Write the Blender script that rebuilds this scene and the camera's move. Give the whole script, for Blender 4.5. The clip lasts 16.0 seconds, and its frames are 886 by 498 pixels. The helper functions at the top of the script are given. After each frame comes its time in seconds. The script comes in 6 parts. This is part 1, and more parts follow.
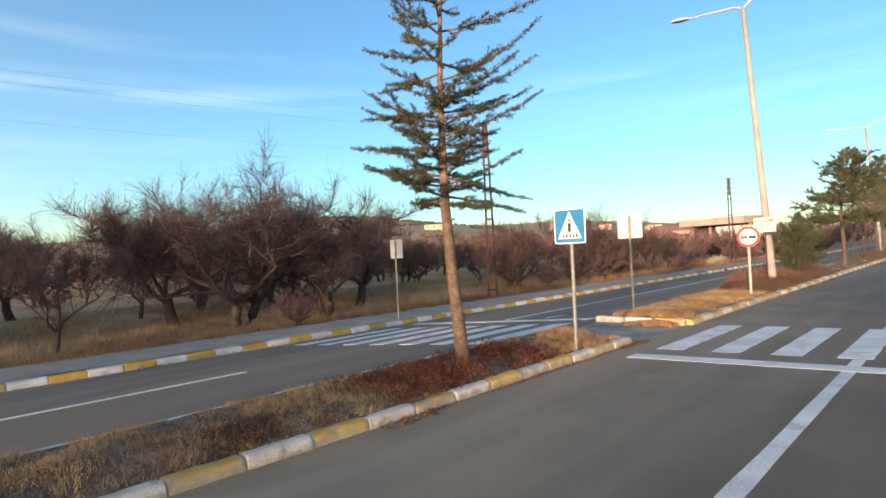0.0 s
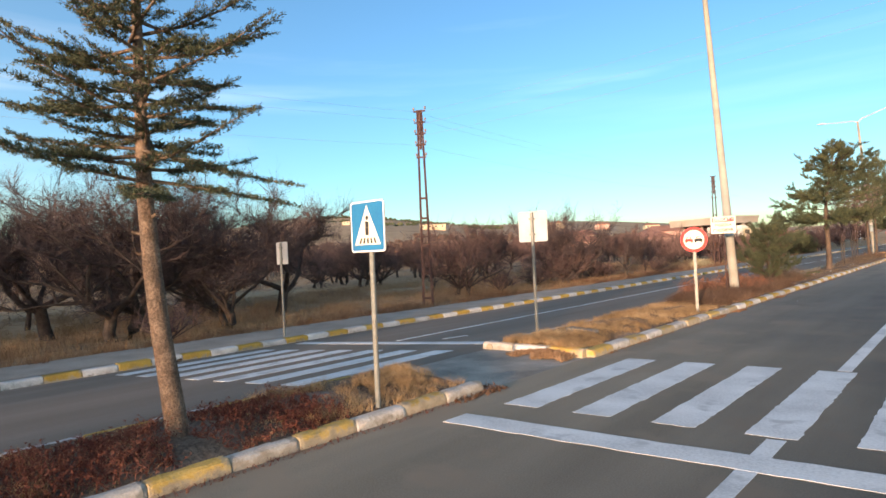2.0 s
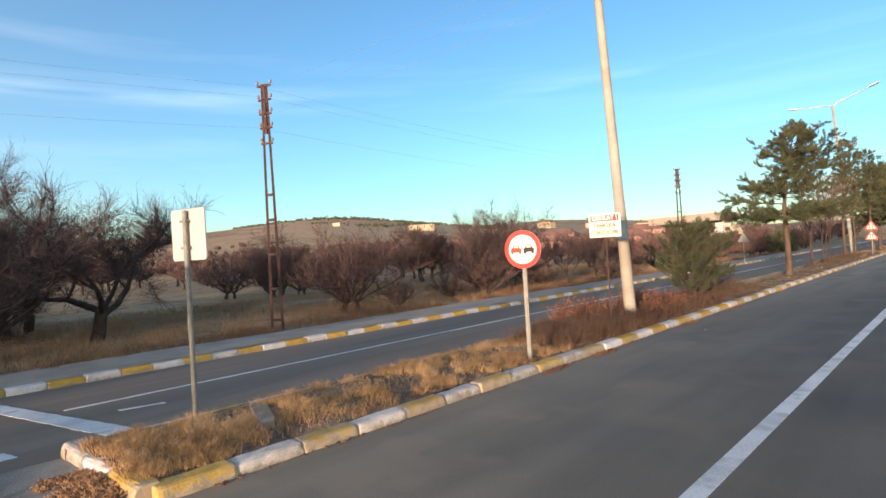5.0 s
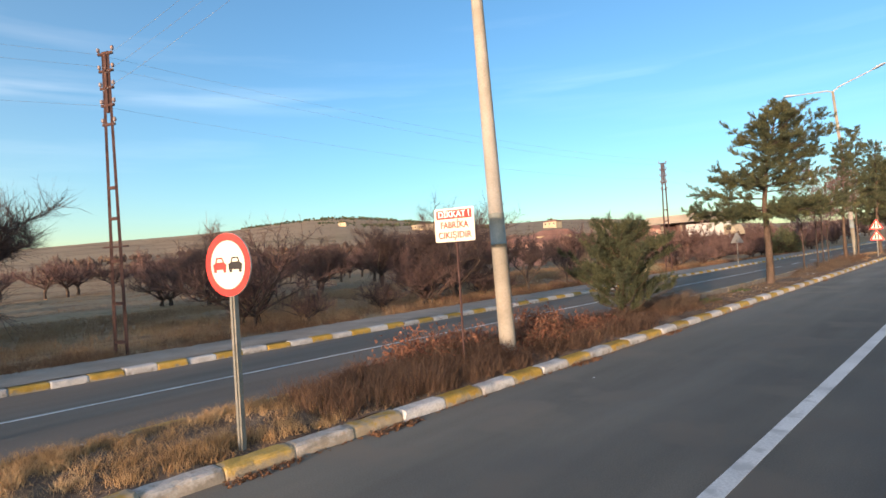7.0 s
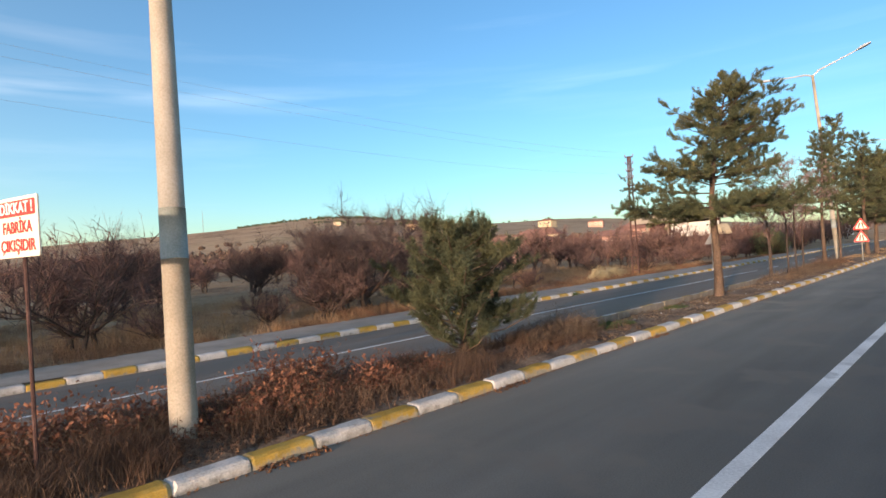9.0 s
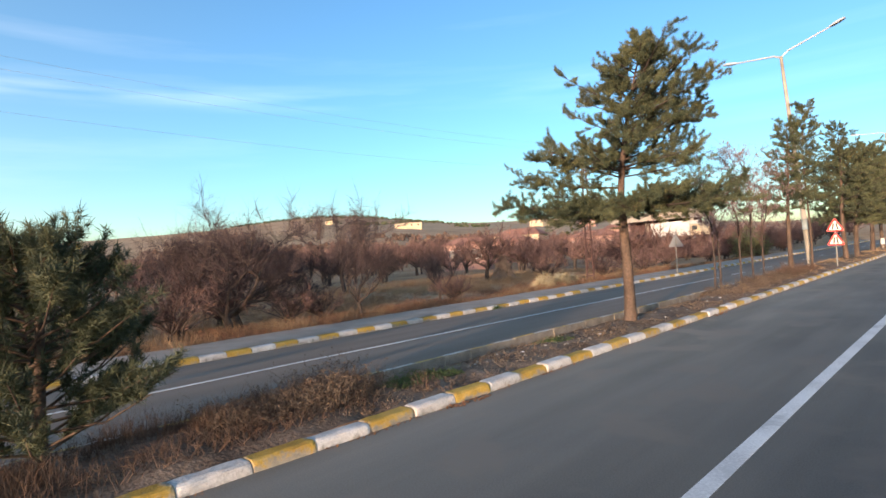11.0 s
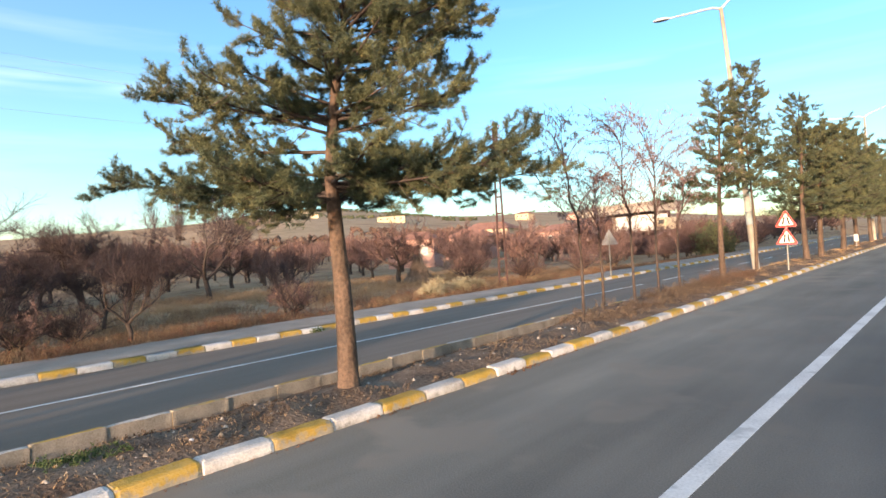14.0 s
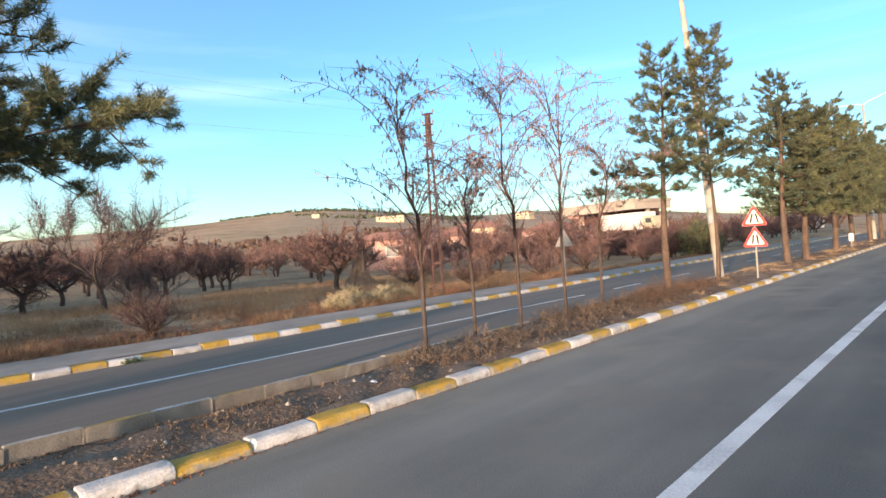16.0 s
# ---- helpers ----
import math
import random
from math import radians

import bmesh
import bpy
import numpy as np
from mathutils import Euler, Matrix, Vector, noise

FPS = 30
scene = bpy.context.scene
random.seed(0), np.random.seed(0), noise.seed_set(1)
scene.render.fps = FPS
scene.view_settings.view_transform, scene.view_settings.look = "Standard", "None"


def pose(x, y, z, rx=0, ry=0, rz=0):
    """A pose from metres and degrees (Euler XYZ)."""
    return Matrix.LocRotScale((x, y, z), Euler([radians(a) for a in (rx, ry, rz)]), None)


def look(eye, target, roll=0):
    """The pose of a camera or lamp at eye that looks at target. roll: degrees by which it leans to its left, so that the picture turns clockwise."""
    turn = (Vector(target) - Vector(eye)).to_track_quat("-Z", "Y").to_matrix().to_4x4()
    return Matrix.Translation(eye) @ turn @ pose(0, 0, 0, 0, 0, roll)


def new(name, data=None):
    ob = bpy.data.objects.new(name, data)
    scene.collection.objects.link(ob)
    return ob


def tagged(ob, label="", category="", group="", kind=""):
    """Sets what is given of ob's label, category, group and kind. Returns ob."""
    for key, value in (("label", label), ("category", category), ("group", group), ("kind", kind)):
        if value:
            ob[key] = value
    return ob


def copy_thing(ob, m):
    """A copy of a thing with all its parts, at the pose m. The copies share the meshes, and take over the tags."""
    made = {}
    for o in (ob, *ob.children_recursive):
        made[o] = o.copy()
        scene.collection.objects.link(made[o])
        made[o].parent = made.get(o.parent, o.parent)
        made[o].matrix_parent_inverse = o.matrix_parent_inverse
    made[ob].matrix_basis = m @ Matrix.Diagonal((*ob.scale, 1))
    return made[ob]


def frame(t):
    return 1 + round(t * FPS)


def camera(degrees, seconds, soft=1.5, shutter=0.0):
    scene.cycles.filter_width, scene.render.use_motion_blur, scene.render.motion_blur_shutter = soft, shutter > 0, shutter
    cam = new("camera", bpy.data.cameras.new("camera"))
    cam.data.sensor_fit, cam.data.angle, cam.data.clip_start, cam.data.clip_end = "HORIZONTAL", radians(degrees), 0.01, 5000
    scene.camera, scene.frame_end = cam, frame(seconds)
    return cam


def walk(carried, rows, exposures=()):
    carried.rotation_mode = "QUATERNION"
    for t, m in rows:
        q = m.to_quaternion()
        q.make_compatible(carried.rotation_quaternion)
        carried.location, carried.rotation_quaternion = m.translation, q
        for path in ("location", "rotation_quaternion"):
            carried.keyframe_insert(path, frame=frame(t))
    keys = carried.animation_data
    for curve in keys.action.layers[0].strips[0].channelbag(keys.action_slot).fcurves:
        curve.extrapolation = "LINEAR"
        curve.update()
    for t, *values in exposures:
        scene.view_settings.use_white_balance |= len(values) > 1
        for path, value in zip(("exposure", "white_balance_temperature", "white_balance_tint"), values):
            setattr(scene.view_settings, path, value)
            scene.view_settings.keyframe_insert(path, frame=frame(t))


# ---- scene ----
cam = camera(75.0, 16.0, soft=1.6)
# seconds, the eye, a point that it looks at, the roll
PATH = [
    (0, (-0.332, 0.717, 1.749), (-1.701, 2.174, 1.768), -2.9),
    (0.5, (-0.301, 1.729, 1.76), (-1.671, 3.186, 1.777), -3.0),
    (1, (-0.27, 2.755, 1.76), (-1.64, 4.212, 1.777), -3.0),
    (1.5, (-0.258, 3.798, 1.759), (-1.631, 5.253, 1.776), -3.0),
    (2, (-0.272, 4.838, 1.754), (-1.643, 6.294, 1.773), -2.8),
    (2.5, (-0.266, 5.882, 1.752), (-1.633, 7.342, 1.771), -3.1),
    (3, (-0.254, 6.881, 1.754), (-1.605, 8.356, 1.772), -2.8),
    (3.5, (-0.205, 7.941, 1.787), (-1.555, 9.417, 1.8), -2.6),
    (4, (-0.124, 9.038, 1.817), (-1.476, 10.513, 1.828), -3.2),
    (4.2, (-0.103, 9.493, 1.819), (-1.454, 10.968, 1.833), -3.4),
    (6.3, (-0.109, 14.607, 1.794), (-1.492, 16.052, 1.815), -3.4),
    (6.5, (-0.122, 15.091, 1.793), (-1.505, 16.535, 1.814), -3.5),
    (7, (-0.147, 16.309, 1.786), (-1.535, 17.748, 1.806), -3.5),
    (7.5, (-0.146, 17.551, 1.777), (-1.535, 18.989, 1.798), -3.5),
    (8, (-0.137, 18.816, 1.775), (-1.527, 20.254, 1.793), -3.6),
    (8.5, (-0.128, 20.101, 1.778), (-1.52, 21.538, 1.795), -3.7),
    (9, (-0.126, 21.404, 1.787), (-1.514, 22.844, 1.804), -3.5),
    (9.2, (-0.125, 21.928, 1.789), (-1.509, 23.372, 1.805), -3.3),
    (11.5, (-0.04, 27.985, 1.857), (-1.42, 29.433, 1.868), -3.6),
    (12, (-0.057, 29.297, 1.847), (-1.437, 30.745, 1.853), -3.6),
    (12.5, (-0.065, 30.59, 1.835), (-1.446, 32.036, 1.835), -3.8),
    (13, (-0.056, 31.873, 1.823), (-1.425, 33.331, 1.816), -3.8),
    (13.5, (-0.07, 33.157, 1.81), (-1.435, 34.619, 1.801), -3.6),
    (14, (-0.076, 34.411, 1.789), (-1.441, 35.873, 1.779), -3.5),
    (14.5, (-0.095, 35.672, 1.768), (-1.463, 37.131, 1.759), -3.9),
    (15, (-0.117, 36.906, 1.751), (-1.489, 38.361, 1.736), -3.4),
    (15.5, (-0.082, 38.15, 1.739), (-1.462, 39.598, 1.729), -3.6),
    (16, (-0.091, 39.366, 1.722), (-1.47, 40.814, 1.711), -3.7),
]
walk(cam, [(t, look(eye, target, roll)) for t, eye, target, roll in PATH],
     exposures=[(0, 1.72, 7100, 10), (4.2, 1.68, 6950, 10), (6.5, 1.55, 6950, 10), (9.2, 1.53, 6850, 10), (11.5, 1.86, 6680, 10), (14.5, 2.17, 7180, 10), (16, 2.03, 6850, 10)])

# ---- light ----
SUN_FROM = Vector((0.272, -0.962, 0.0)).normalized()
SUN_UP = radians(5.4)
world = bpy.data.worlds.new("sky")
scene.world = world
world.use_nodes = True
wn, wl = world.node_tree.nodes, world.node_tree.links
sky = wn.new("ShaderNodeTexSky")
sky.sky_type = 'NISHITA'
sky.sun_disc = False
sky.sun_elevation = SUN_UP
sky.sun_rotation = math.atan2(SUN_FROM.x, SUN_FROM.y)
sky.altitude = 1000
sky.air_density, sky.dust_density, sky.ozone_density = 1.1, 0.6, 3.5
# thin cirrus streaks over the whole sky
wtc = wn.new("ShaderNodeTexCoord")
wmap = wn.new("ShaderNodeMapping")
wmap.inputs["Scale"].default_value = (1.0, 1.3, 14.0)
wmap.inputs["Rotation"].default_value = (0.05, 0.04, 0.3)
wnoise = wn.new("ShaderNodeTexNoise")
wnoise.inputs["Scale"].default_value, wnoise.inputs["Detail"].default_value = 1.6, 7.0
wnoise.inputs["Roughness"].default_value = 0.55
wramp = wn.new("ShaderNodeValToRGB")
wramp.color_ramp.elements[0].position, wramp.color_ramp.elements[1].position = 0.54, 0.80
wramp.color_ramp.elements[0].color, wramp.color_ramp.elements[1].color = (0, 0, 0, 1), (0.03, 0.03, 0.03, 1)
wmix = wn.new("ShaderNodeMixRGB")
wmix.inputs[2].default_value = (7.5, 7.9, 8.3, 1)
wl.new(wtc.outputs["Generated"], wmap.inputs["Vector"])
wl.new(wmap.outputs["Vector"], wnoise.inputs["Vector"])
wl.new(wnoise.outputs["Fac"], wramp.inputs["Fac"])
wsep = wn.new("ShaderNodeSeparateXYZ")
wl.new(wtc.outputs["Generated"], wsep.inputs[0])
wband = wn.new("ShaderNodeValToRGB")
band = wband.color_ramp.elements
band[0].position, band[1].position = 0.238, 0.292
band[0].color = band[1].color = (0, 0, 0, 1)
peak = band.new(0.264)
peak.color = (1, 1, 1, 1)
wrag = wn.new("ShaderNodeTexNoise")
wrag.inputs["Scale"].default_value, wrag.inputs["Detail"].default_value = 2.6, 8.0
wl.new(wmap.outputs["Vector"], wrag.inputs["Vector"])
wragr = wn.new("ShaderNodeMapRange")
wragr.inputs["From Min"].default_value, wragr.inputs["From Max"].default_value, wragr.inputs["To Max"].default_value = 0.42, 0.74, 0.085
wl.new(wrag.outputs["Fac"], wragr.inputs["Value"])
wstreak = wn.new("ShaderNodeMath")
wstreak.operation = 'MULTIPLY_ADD'
wl.new(wband.outputs["Color"], wstreak.inputs[0])
wl.new(wragr.outputs[0], wstreak.inputs[1])
wl.new(wramp.outputs["Color"], wstreak.inputs[2])
wl.new(wsep.outputs["Z"], wband.inputs["Fac"])
wl.new(wstreak.outputs[0], wmix.inputs[0])
wl.new(sky.outputs["Color"], wmix.inputs[1])
wtint = wn.new("ShaderNodeMixRGB")
wtint.blend_type = 'MULTIPLY'
wtint.inputs[0].default_value = 1.0
wtint.inputs[2].default_value = (0.94, 1.0, 0.99, 1)
wl.new(wmix.outputs["Color"], wtint.inputs[1])
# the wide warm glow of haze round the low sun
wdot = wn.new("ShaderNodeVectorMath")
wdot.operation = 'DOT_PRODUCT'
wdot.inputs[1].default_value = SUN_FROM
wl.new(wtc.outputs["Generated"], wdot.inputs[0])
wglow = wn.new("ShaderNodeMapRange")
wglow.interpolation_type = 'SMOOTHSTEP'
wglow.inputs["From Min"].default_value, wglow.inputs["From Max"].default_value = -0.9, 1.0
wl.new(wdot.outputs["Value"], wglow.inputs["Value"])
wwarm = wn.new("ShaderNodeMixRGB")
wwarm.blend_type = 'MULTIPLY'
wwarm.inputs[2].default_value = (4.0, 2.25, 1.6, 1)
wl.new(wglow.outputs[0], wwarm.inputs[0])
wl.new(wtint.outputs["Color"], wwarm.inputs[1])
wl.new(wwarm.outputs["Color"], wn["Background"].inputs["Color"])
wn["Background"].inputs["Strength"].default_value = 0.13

sun = new("sun", bpy.data.lights.new("sun", 'SUN'))
sun.data.energy, sun.data.angle, sun.data.color = 2.6, radians(1.0), (1.0, 0.73, 0.54)
sun.matrix_world = look(SUN_FROM * math.cos(SUN_UP) * 50 + Vector((0, 0, math.sin(SUN_UP) * 50)), (0, 0, 0))


# ---- materials ----
def material(name, colours, scale=6.0, fine=60.0, rough=0.85, bump=0.3, metal=0.0, spread=0.0, coords="Object", bump_size=0.01,
             through_light=0.0, wear=None, wear_at=0.6, wear_scale=9.0, stretch=None):
    """Principled surface whose colour runs through the given ones by a coarse and a fine noise; spread varies it from object to object."""
    m = bpy.data.materials.new(name)
    m.use_nodes = True
    n, l = m.node_tree.nodes, m.node_tree.links
    b = n["Principled BSDF"]
    tc = n.new("ShaderNodeTexCoord")
    vec = tc.outputs[coords]
    info = n.new("ShaderNodeObjectInfo")
    if spread:
        add = n.new("ShaderNodeVectorMath")
        add.operation = 'ADD'
        sc = n.new("ShaderNodeMath")
        sc.operation = 'MULTIPLY'
        sc.inputs[1].default_value = 37.0
        l.new(info.outputs["Random"], sc.inputs[0])
        l.new(vec, add.inputs[0])
        l.new(sc.outputs[0], add.inputs[1])
        vec = add.outputs[0]

    def tex(s, d):
        t = n.new("ShaderNodeTexNoise")
        t.inputs["Scale"].default_value, t.inputs["Detail"].default_value = s, d
        l.new(vec, t.inputs["Vector"])
        return t
    big, small = tex(scale, 4), tex(fine, 3)
    if stretch:
        mp = n.new("ShaderNodeMapping")
        mp.inputs["Scale"].default_value = stretch
        l.new(vec, mp.inputs["Vector"])
        l.new(mp.outputs["Vector"], big.inputs["Vector"])
    mix = n.new("ShaderNodeMath")
    mix.operation = 'MULTIPLY_ADD'
    mix.inputs[1].default_value = 0.45
    l.new(small.outputs["Fac"], mix.inputs[0])
    half = n.new("ShaderNodeMath")
    half.operation = 'MULTIPLY'
    half.inputs[1].default_value = 0.55
    l.new(big.outputs["Fac"], half.inputs[0])
    l.new(half.outputs[0], mix.inputs[2])
    ramp = n.new("ShaderNodeValToRGB")
    el = ramp.color_ramp.elements
    lo, hi = 0.36, 0.64
    el[0].position, el[1].position = lo, hi
    el[0].color, el[1].color = (*colours[0], 1), (*colours[-1], 1)
    for i, c in enumerate(colours[1:-1]):
        e = el.new(lo + (hi - lo) * (i + 1) / (len(colours) - 1))
        e.color = (*c, 1)
    l.new(mix.outputs[0], ramp.inputs["Fac"])
    out = ramp.outputs["Color"]
    if spread:
        hsv = n.new("ShaderNodeHueSaturation")
        val = n.new("ShaderNodeMapRange")
        val.inputs["To Min"].default_value, val.inputs["To Max"].default_value = 1 - spread, 1 + spread
        l.new(info.outputs["Random"], val.inputs["Value"])
        l.new(val.outputs[0], hsv.inputs["Value"])
        l.new(out, hsv.inputs["Color"])
        out = hsv.outputs["Color"]
    if wear:
        wt = tex(wear_scale, 6)
        wr = n.new("ShaderNodeValToRGB")
        wr.color_ramp.elements[0].position, wr.color_ramp.elements[1].position = wear_at - 0.04, wear_at + 0.04
        l.new(wt.outputs["Fac"], wr.inputs["Fac"])
        wm = n.new("ShaderNodeMixRGB")
        wm.inputs[2].default_value = (*wear, 1)
        l.new(wr.outputs["Color"], wm.inputs[0])
        l.new(out, wm.inputs[1])
        out = wm.outputs["Color"]
    l.new(out, b.inputs["Base Color"])
    b.inputs["Roughness"].default_value, b.inputs["Metallic"].default_value = rough, metal
    if rough >= 0.8:
        b.inputs["Specular IOR Level"].default_value = 0.12
    if bump:
        bp = n.new("ShaderNodeBump")
        bp.inputs["Strength"].default_value, bp.inputs["Distance"].default_value = bump, bump_size
        l.new(small.outputs["Fac"], bp.inputs["Height"])
        l.new(bp.outputs["Normal"], b.inputs["Normal"])
    if through_light:
        tr = n.new("ShaderNodeBsdfTranslucent")
        ms = n.new("ShaderNodeMixShader")
        ms.inputs[0].default_value = through_light
        l.new(out, tr.inputs["Color"])
        l.new(b.outputs[0], ms.inputs[1])
        l.new(tr.outputs[0], ms.inputs[2])
        l.new(ms.outputs[0], n["Material Output"].inputs["Surface"])
    return m


M = {}
M["asphalt"] = material("asphalt", [(0.128, 0.124, 0.113), (0.16, 0.155, 0.142), (0.184, 0.178, 0.164), (0.215, 0.208, 0.19)], 0.9, 70, 0.84, 0.5, bump_size=0.006, wear=(0.19, 0.176, 0.158), wear_at=0.58, wear_scale=0.9, stretch=(1.6, 0.16, 1))
def paint_road_light(m, x_edge, x_lane):
    """Pale dust along the kerb; shade on the lane is painted into its colour."""
    n, l = m.node_tree.nodes, m.node_tree.links
    b = n["Principled BSDF"]
    old = b.inputs["Base Color"].links[0].from_socket
    tc, xyz, t = n.new("ShaderNodeTexCoord"), n.new("ShaderNodeSeparateXYZ"), n.new("ShaderNodeTexNoise")
    t.inputs["Scale"].default_value, t.inputs["Detail"].default_value = 0.5, 5.0
    l.new(tc.outputs["Object"], xyz.inputs[0])
    l.new(tc.outputs["Object"], t.inputs["Vector"])
    k = n.new("ShaderNodeMath")
    k.operation = 'MULTIPLY_ADD'
    k.inputs[1].default_value = 3.0
    l.new(t.outputs["Fac"], k.inputs[0])
    l.new(xyz.outputs["X"], k.inputs[2])
    r = n.new("ShaderNodeValToRGB")
    rng = n.new("ShaderNodeMapRange")
    rng.inputs["From Min"].default_value, rng.inputs["From Max"].default_value = x_edge + 1.5, x_lane + 1.5
    l.new(k.outputs[0], rng.inputs["Value"])
    l.new(rng.outputs[0], r.inputs["Fac"])
    # the lane end of the ramp is dark to stand for shade there
    r.color_ramp.elements[0].color, r.color_ramp.elements[1].color = (1.1, 1.04, 0.95, 1), (0.52, 0.53, 0.545, 1)
    mix = n.new("ShaderNodeMixRGB")
    mix.blend_type = 'MULTIPLY'
    mix.inputs[0].default_value = 1.0
    l.new(old, mix.inputs[1])
    l.new(r.outputs["Color"], mix.inputs[2])
    # the road gets brighter further along y, with a noisy transition
    far = n.new("ShaderNodeMath")
    far.operation = 'MULTIPLY_ADD'
    far.inputs[1].default_value = 9.0
    l.new(t.outputs["Fac"], far.inputs[0])
    l.new(xyz.outputs["Y"], far.inputs[2])
    along = n.new("ShaderNodeMapRange")
    along.inputs["From Min"].default_value, along.inputs["From Max"].default_value = 31.0, 43.0
    along.inputs["To Min"].default_value, along.inputs["To Max"].default_value = 0.93, 1.2
    l.new(far.outputs[0], along.inputs["Value"])
    tone = n.new("ShaderNodeVectorMath")
    tone.operation = 'SCALE'
    l.new(mix.outputs["Color"], tone.inputs[0])
    l.new(along.outputs[0], tone.inputs["Scale"])
    # brown ground by the gap, with warm sunlight painted into its colour
    gap = n.new("ShaderNodeMapRange")
    gap.inputs["From Min"].default_value, gap.inputs["From Max"].default_value = 18.0, 27.0
    gap.inputs["To Min"].default_value, gap.inputs["To Max"].default_value = 1.0, 0.0
    l.new(far.outputs[0], gap.inputs["Value"])
    sunlit_dirt = n.new("ShaderNodeMixRGB")
    sunlit_dirt.blend_type = 'MULTIPLY'
    sunlit_dirt.inputs[2].default_value = (1.36, 1.23, 1.08, 1)
    l.new(gap.outputs[0], sunlit_dirt.inputs[0])
    l.new(tone.outputs[0], sunlit_dirt.inputs[1])
    l.new(sunlit_dirt.outputs["Color"], b.inputs["Base Color"])


paint_road_light(M["asphalt"], -4.6, -0.6)
M["asphalt_far"] = material("asphalt_far", [(0.166, 0.13, 0.101), (0.198, 0.156, 0.122), (0.23, 0.185, 0.147)], 0.9, 70, 0.85, 0.5, bump_size=0.006, stretch=(1.4, 0.14, 1))
M["crossing"] = material("crossing", [(0.17, 0.152, 0.132), (0.27, 0.24, 0.206), (0.4, 0.35, 0.295)], 1.5, 60, 0.9, 0.5, bump_size=0.012)
M["road_paint"] = material("road_paint", [(0.42, 0.42, 0.42), (0.56, 0.56, 0.55), (0.66, 0.66, 0.65)], 1.6, 40, 0.75, 0.3, wear=(0.4, 0.4, 0.395), wear_at=0.62, wear_scale=2.6)
M["paving"] = material("paving", [(0.235, 0.197, 0.163), (0.295, 0.25, 0.207), (0.355, 0.303, 0.253)], 1.2, 40, 0.9, 0.4, spread=0.12)
M["concrete"] = material("concrete", [(0.13, 0.115, 0.095), (0.19, 0.17, 0.145), (0.25, 0.225, 0.19)], 4, 60, 0.9, 0.4, spread=0.1)
M["soil"] = material("soil", [(0.08, 0.053, 0.038), (0.132, 0.092, 0.065), (0.18, 0.129, 0.093), (0.25, 0.187, 0.14)], 1.6, 22, 0.95, 0.7, bump_size=0.03)
M["dead_weed"] = material("dead_weed", [(0.065, 0.047, 0.037), (0.11, 0.081, 0.06), (0.18, 0.135, 0.096)], 1.5, 12, 0.85, 0)
M["verge"] = material("verge", [(0.125, 0.072, 0.045), (0.2, 0.118, 0.07), (0.29, 0.18, 0.105)], 0.5, 6, 0.85, 0, through_light=0.2)
M["stone"] = material("stone", [(0.12, 0.1, 0.08), (0.19, 0.16, 0.13), (0.3, 0.27, 0.23)], 8, 60, 0.9, 0.5, spread=0.3)
M["field"] = material("field", [(0.2, 0.118, 0.068), (0.3, 0.19, 0.108), (0.42, 0.28, 0.16), (0.25, 0.182, 0.104)], 0.12, 1.8, 0.95, 0.8, bump_size=0.12)
M["hillside"] = material("hillside", [(0.22, 0.145, 0.09), (0.33, 0.225, 0.135), (0.42, 0.295, 0.18), (0.27, 0.2, 0.115)], 0.012, 0.12, 0.95, 0.5, bump_size=0.6)
M["dry_grass"] = material("dry_grass", [(0.19, 0.13, 0.078), (0.36, 0.23, 0.12), (0.5, 0.325, 0.168), (0.6, 0.42, 0.235)], 0.9, 9, 0.8, 0, through_light=0.3)
M["field_grass"] = material("field_grass", [(0.17, 0.096, 0.058), (0.27, 0.168, 0.096), (0.37, 0.25, 0.148), (0.22, 0.168, 0.098)], 0.22, 3, 0.85, 0, through_light=0.25)
M["brush"] = material("brush", [(0.07, 0.043, 0.032), (0.12, 0.075, 0.053), (0.19, 0.124, 0.086)], 1.3, 12, 0.85, 0, through_light=0.15)
M["red_brush"] = material("red_brush", [(0.07, 0.026, 0.02), (0.13, 0.045, 0.032), (0.2, 0.085, 0.055)], 2.0, 12, 0.85, 0, through_light=0.1)
M["orange_leaf"] = material("orange_leaf", [(0.13, 0.068, 0.042), (0.21, 0.115, 0.066), (0.31, 0.175, 0.1)], 2.0, 14, 0.8, 0, through_light=0.3)
M["pale_leaf"] = material("pale_leaf", [(0.24, 0.135, 0.078), (0.38, 0.23, 0.135), (0.52, 0.34, 0.21)], 2.5, 16, 0.8, 0, through_light=0.3)
M["dead_leaf"] = material("dead_leaf", [(0.15, 0.055, 0.034), (0.25, 0.1, 0.058), (0.36, 0.165, 0.095)], 2.5, 16, 0.75, 0, through_light=0.3)
M["scrub"] = material("scrub", [(0.07, 0.048, 0.04), (0.11, 0.076, 0.06), (0.155, 0.11, 0.082)], 0.05, 0.7, 0.95, 0)
M["straw"] = material("straw", [(0.29, 0.235, 0.135), (0.41, 0.345, 0.215), (0.52, 0.45, 0.3)], 1.5, 9, 0.8, 0, through_light=0.2)
M["bark_cedar"] = material("bark_cedar", [(0.085, 0.06, 0.045), (0.155, 0.108, 0.078), (0.26, 0.185, 0.135)], 7, 45, 0.95, 0.9, bump_size=0.02)
M["bark_pine"] = material("bark_pine", [(0.055, 0.04, 0.031), (0.095, 0.067, 0.051), (0.145, 0.1, 0.074)], 4, 20, 0.95, 0.7, bump_size=0.03, stretch=(1.6, 1.6, 0.5))
